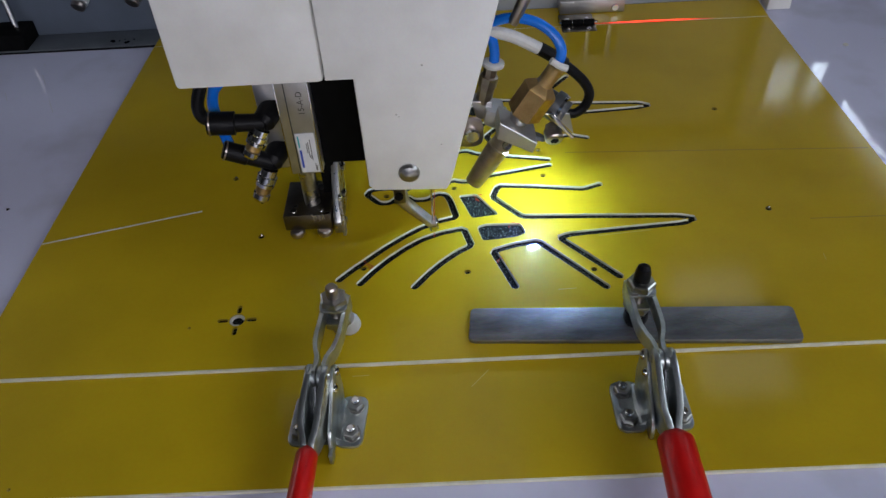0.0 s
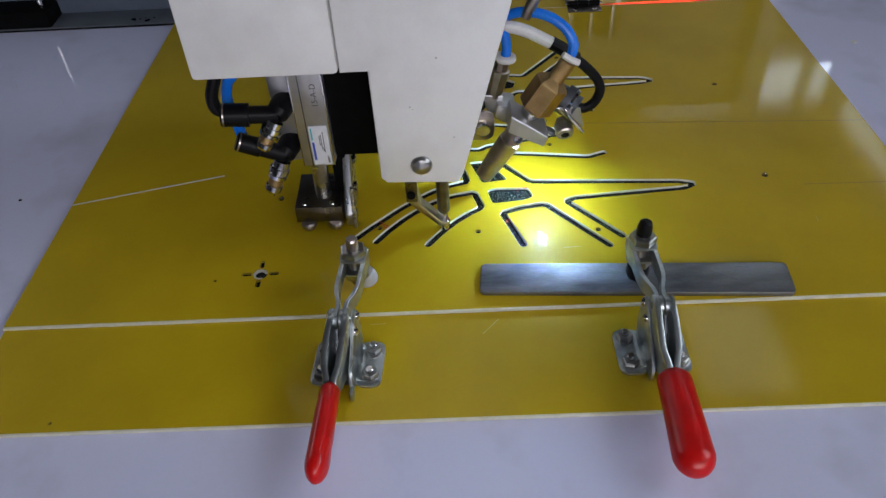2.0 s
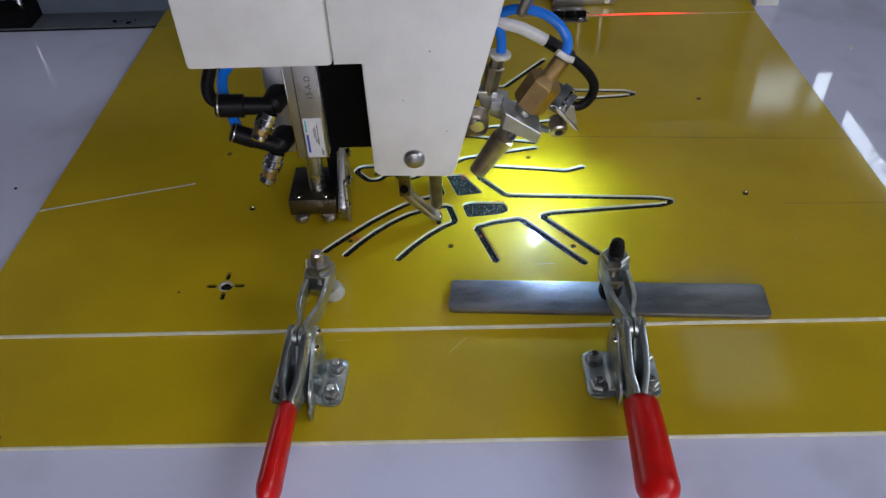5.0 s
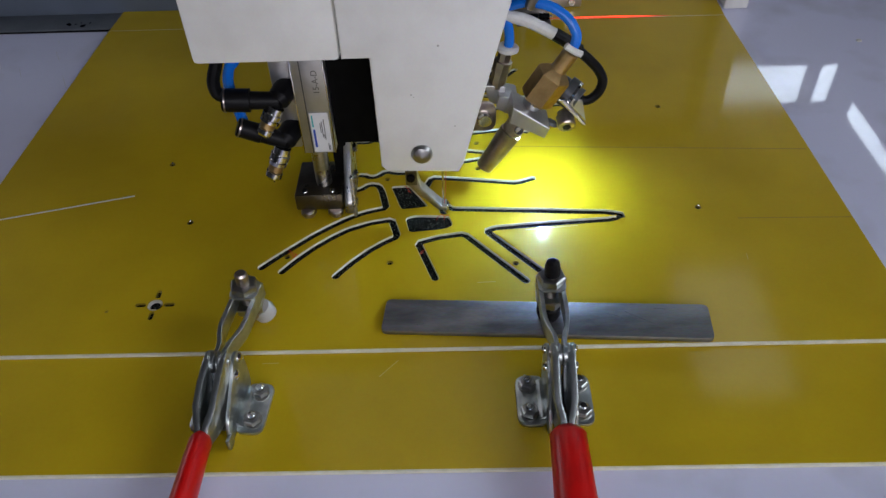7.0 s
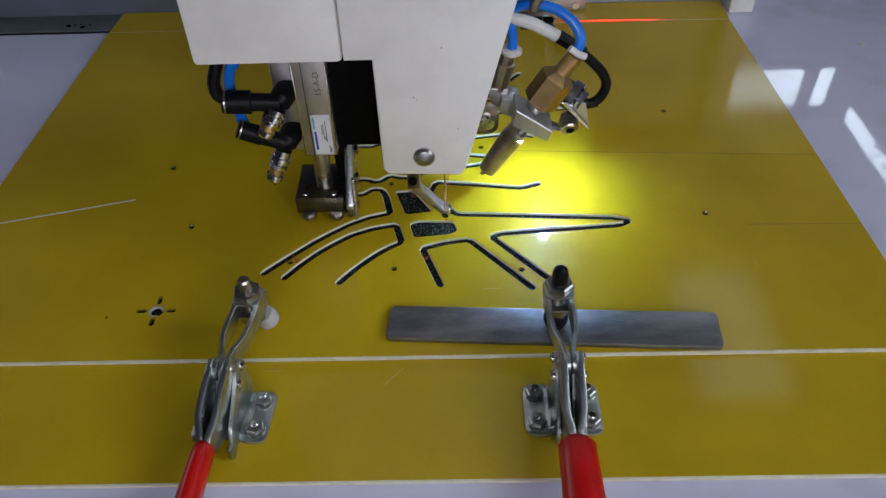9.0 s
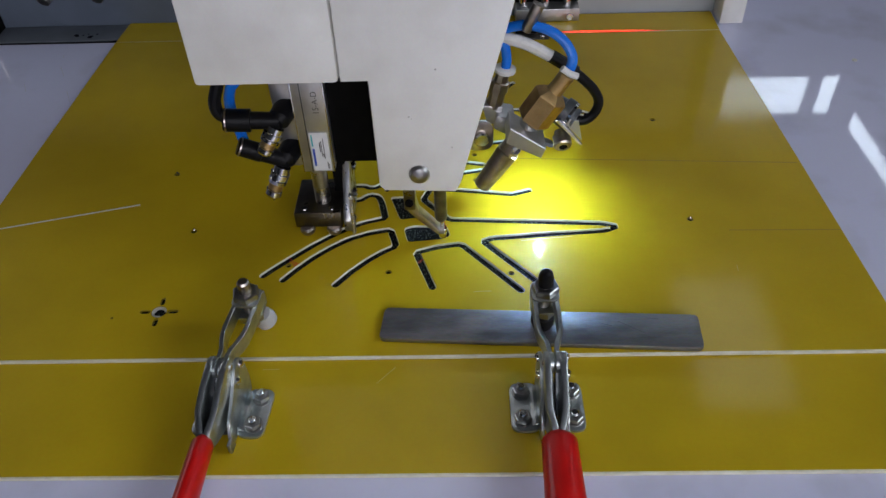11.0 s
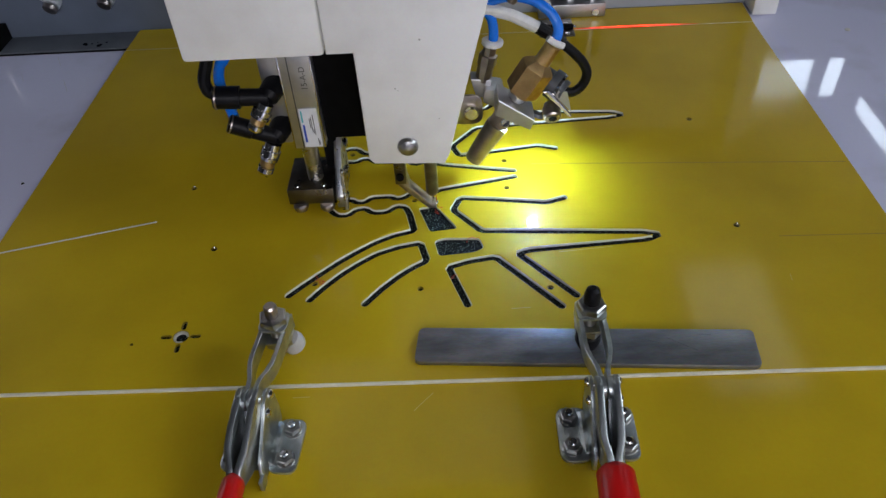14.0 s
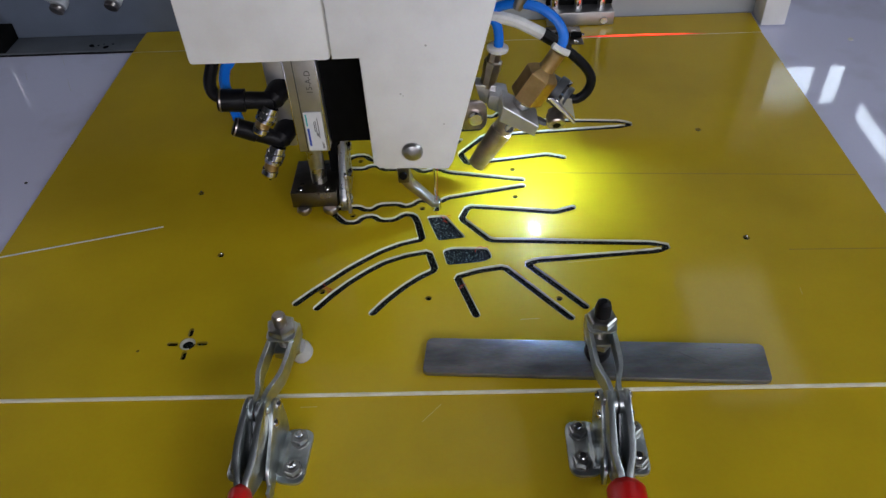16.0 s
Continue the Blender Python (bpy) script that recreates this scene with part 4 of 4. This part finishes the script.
    for p, q in zip(loops, loops[1:]):
        for k in range(24):
            bm.faces.new((p[k], p[(k + 1) % 24], q[(k + 1) % 24], q[k]))
    bm.faces.new(loops[0][::-1]), bm.faces.new(loops[-1])
    bmesh.ops.recalc_face_normals(bm, faces=bm.faces)
    part("lamp_shade", bm, DARKSTEEL, br)
    part("led", turned(lp - ld * 0.0009, ld, [(0, 0.0032), (0.0009, 0.0031), (0.0013, 0.0026), (0.0016, 0.0016), (0.0017, 0.0004)], 20), LED, br, "bright white LED")
    part("lamp_cable", hose([(0.0745, 0.1610, 0.0665), (0.0830, 0.160, 0.0640), (0.0905, 0.161, 0.0690), (0.0932, 0.162, 0.0780), (0.0895, 0.162, 0.0870), (0.0820, 0.162, 0.0955), (0.0735, 0.162, 0.1030)], 0.0035), BLACK, h, "black lamp cable")
    part("tape_wrap", hose([(0.0745, 0.162, 0.1025), (0.0665, 0.162, 0.1090), (0.0570, 0.163, 0.1148)], 0.0046), BLACK, h, "black tape wrap")
    part("cable_sleeve", hose([(0.0575, 0.163, 0.1143), (0.0475, 0.163, 0.1200), (0.0380, 0.164, 0.1244), (0.0250, 0.165, 0.1275), (0.0050, 0.166, 0.1290)], 0.0042), WHITE, h, "white cable sleeve")
    part("air_hose", hose([(0.0659, 0.1400, 0.1140), (0.0685, 0.1420, 0.1205), (0.0680, 0.1450, 0.1258), (0.0628, 0.1490, 0.1329), (0.0525, 0.1540, 0.1385), (0.0396, 0.1600, 0.1391), (0.0292, 0.1660, 0.1350), (0.0184, 0.1700, 0.1286)], 0.0034), BLUE, h, "bright blue air hose")
    part("cable_tie", hose([(0.0609, 0.1340, 0.1215), (0.0659, 0.1340, 0.1177), (0.0716, 0.1340, 0.1151)], 0.0023, 8, 3), WHITE, h, "white cable tie")
    part("air_hose", hose([(0.0262, 0.163, 0.104), (0.0268, 0.163, 0.114), (0.0240, 0.164, 0.125), (0.012, 0.168, 0.135)], 0.0034), BLUE, h, "bright blue air hose")
    v = part("valve", turned((0.0188, 0.163, 0.0760), (0.22, 0, 1), [(0, 0.0058), (0.0125, 0.0058), (0.0128, 0.0066), (0.0205, 0.0066), (0.0207, 0.0048), (0.0270, 0.0046), (0.0272, 0.0056), (0.0300, 0.0056)], 8), NICKEL, h, "nickel air valve")
    part("collar", turned((0.0258, 0.163, 0.1030), (0.1, 0, 1), [(0, 0.0062), (0.0010, 0.0076), (0.0034, 0.0076), (0.0042, 0.0060)], 20), WHITE, v)
    part("valve_block", slab([(0.0100, 0.0795), (0.0250, 0.0780), (0.0240, 0.0640), (0.0140, 0.0640)], "y", 0.158, 0.170, 0.0006), ALU, v)
    m = part("mount_plate", slab(rounded([(-0.004, 0.048), (0.0180, 0.048), (0.0180, 0.072), (-0.004, 0.072)], 0.008), "y", 0.1480, 0.1510, 0.0008), NICKEL, h, "nickel mounting lug")
    part("bolt", turned((0.0095, 0.1482, 0.0590), (0.1, -1, 0), [(0, 0.0056), (0.003, 0.0056), (0.0040, 0.0044)], 18), CHROME, m)
    part("knurled_pin", turned((0.0385, 0.158, 0.1360), (0.42, 0, 1), [(0, 0.0030), (0.003, 0.0038), (0.02, 0.0040)], 16), NICKEL, h)
    # presser foot and needle, which go up and down
    foot = part("presser_foot", box(-0.0455, -0.0375, 0.099, 0.109, 0.0335, 0.105, 0.0008), PRESS, h, "steel hopping presser foot")
    part("clamp_screw", turned((-0.0418, 0.0992, 0.0405), (0, -1, 0), [(0, 0.0030), (0.002, 0.0028)], 16), MATT, foot)
    arm = [(-0.0440, 0.0400), (-0.0376, 0.0400), (-0.0355, 0.0310), (-0.0215, 0.0142), (-0.0180, 0.0138), (-0.0180, 0.0104), (-0.0236, 0.0106), (-0.0400, 0.0280), (-0.0438, 0.0330)]
    part("foot_arm", slab(arm, "y", 0.0995, 0.1085, 0.0006), NICKEL, foot)
    part("foot_ring", turned((-0.0203, 0.104, 0.0058), (0, 0, 1), [(0, 0.0034), (0.0012, 0.0038), (0.0072, 0.0038), (0.0078, 0.0032)], 18), CHROME, foot)
    bar_ = part("needle_bar", turned((-0.0203, 0.104, 0.0415), (0, 0, 1), [(0, 0.0034), (0.002, 0.0044), (0.085, 0.0044)], 18), PRESS, h, "needle bar with needle")
    part("needle", turned((-0.0203, 0.104, -0.0130), (0, 0, 1), [(0, 0.0001), (0.004, 0.0005), (0.020, 0.0007), (0.0550, 0.0010)], 10), CHROME, bar_)
    part("needle_thread", hose([(-0.0190, 0.1035, 0.078), (-0.0178, 0.1030, 0.035), (-0.0186, 0.1028, 0.010), (-0.0199, 0.1032, -0.0085)], 0.00018, 6), THREAD, bar_, "red thread at the needle")
    return h, foot, bar_


def loose_thread():
    """The seam thread below the needle, drawn out straight when the head lifts."""
    ob = part("sewing_thread", rings([((0, 0, 0), 0.00022), ((0, 0, 0.055), 0.00024), ((0, 0, 0.112), 0.00022)], 6), THREAD)
    return tagged(ob, "thin red sewing thread between needle and cloth", "thread")


seam_thread = loose_thread()
head, foot, needle_bar = sewing_head()


# ---- what moves ----
def motions():
    for ob in (template, clamp_right, clamp_left, bar, beam, *scraps):
        base = ob.matrix_basis.copy()
        walk(ob, [(t, Matrix.Translation((x, y, 0)) @ base) for t, x, y in SLIDE])
    walk(head, [(t, pose(0, 0, z)) for t, z in LIFT])
    # one stitch every 0.3 s; the needle rests while the head is lifted
    foot_rows, needle_rows = [], []
    for k in range(161):
        t = k / 10
        beat = (k - 1) % 3
        rest = 11.5 <= t <= 12.9
        if 29 <= k <= 40 or k in (0, 15, 90, 155):
            beat = 0
        elif k in (5, 20, 65, 75, 80, 130, 135, 150):
            beat = 1
        foot_rows.append((t, pose(0, 0, 0.001 if rest else (0.0050, -0.0003, 0.0)[beat])))
        needle_rows.append((t, pose(0, 0, 0.020 if rest else (0.026, -0.021, -0.008)[beat])))
    walk(foot, foot_rows)
    walk(needle_bar, needle_rows)
    # the thread hangs from the foot: seconds, lift, where it leaves the cloth
    rows = [(0, 0, (-0.0203, 0.104, -0.1))]
    for t, lift, x, y, z in THREAD_ENDS:
        rows.append((t, lift, (x, y, z)))
    rows.append((16, 0, (-0.0203, 0.104, -0.1)))
    keyed = []
    for t, lift, end in rows:
        start = Vector((-0.0203, 0.104, 0.007 + lift))
        keyed.append((t, Matrix.Translation(start) @ (Vector(end) - start).to_track_quat("Z", "Y").to_matrix().to_4x4()))
    walk(seam_thread, keyed)


motions()
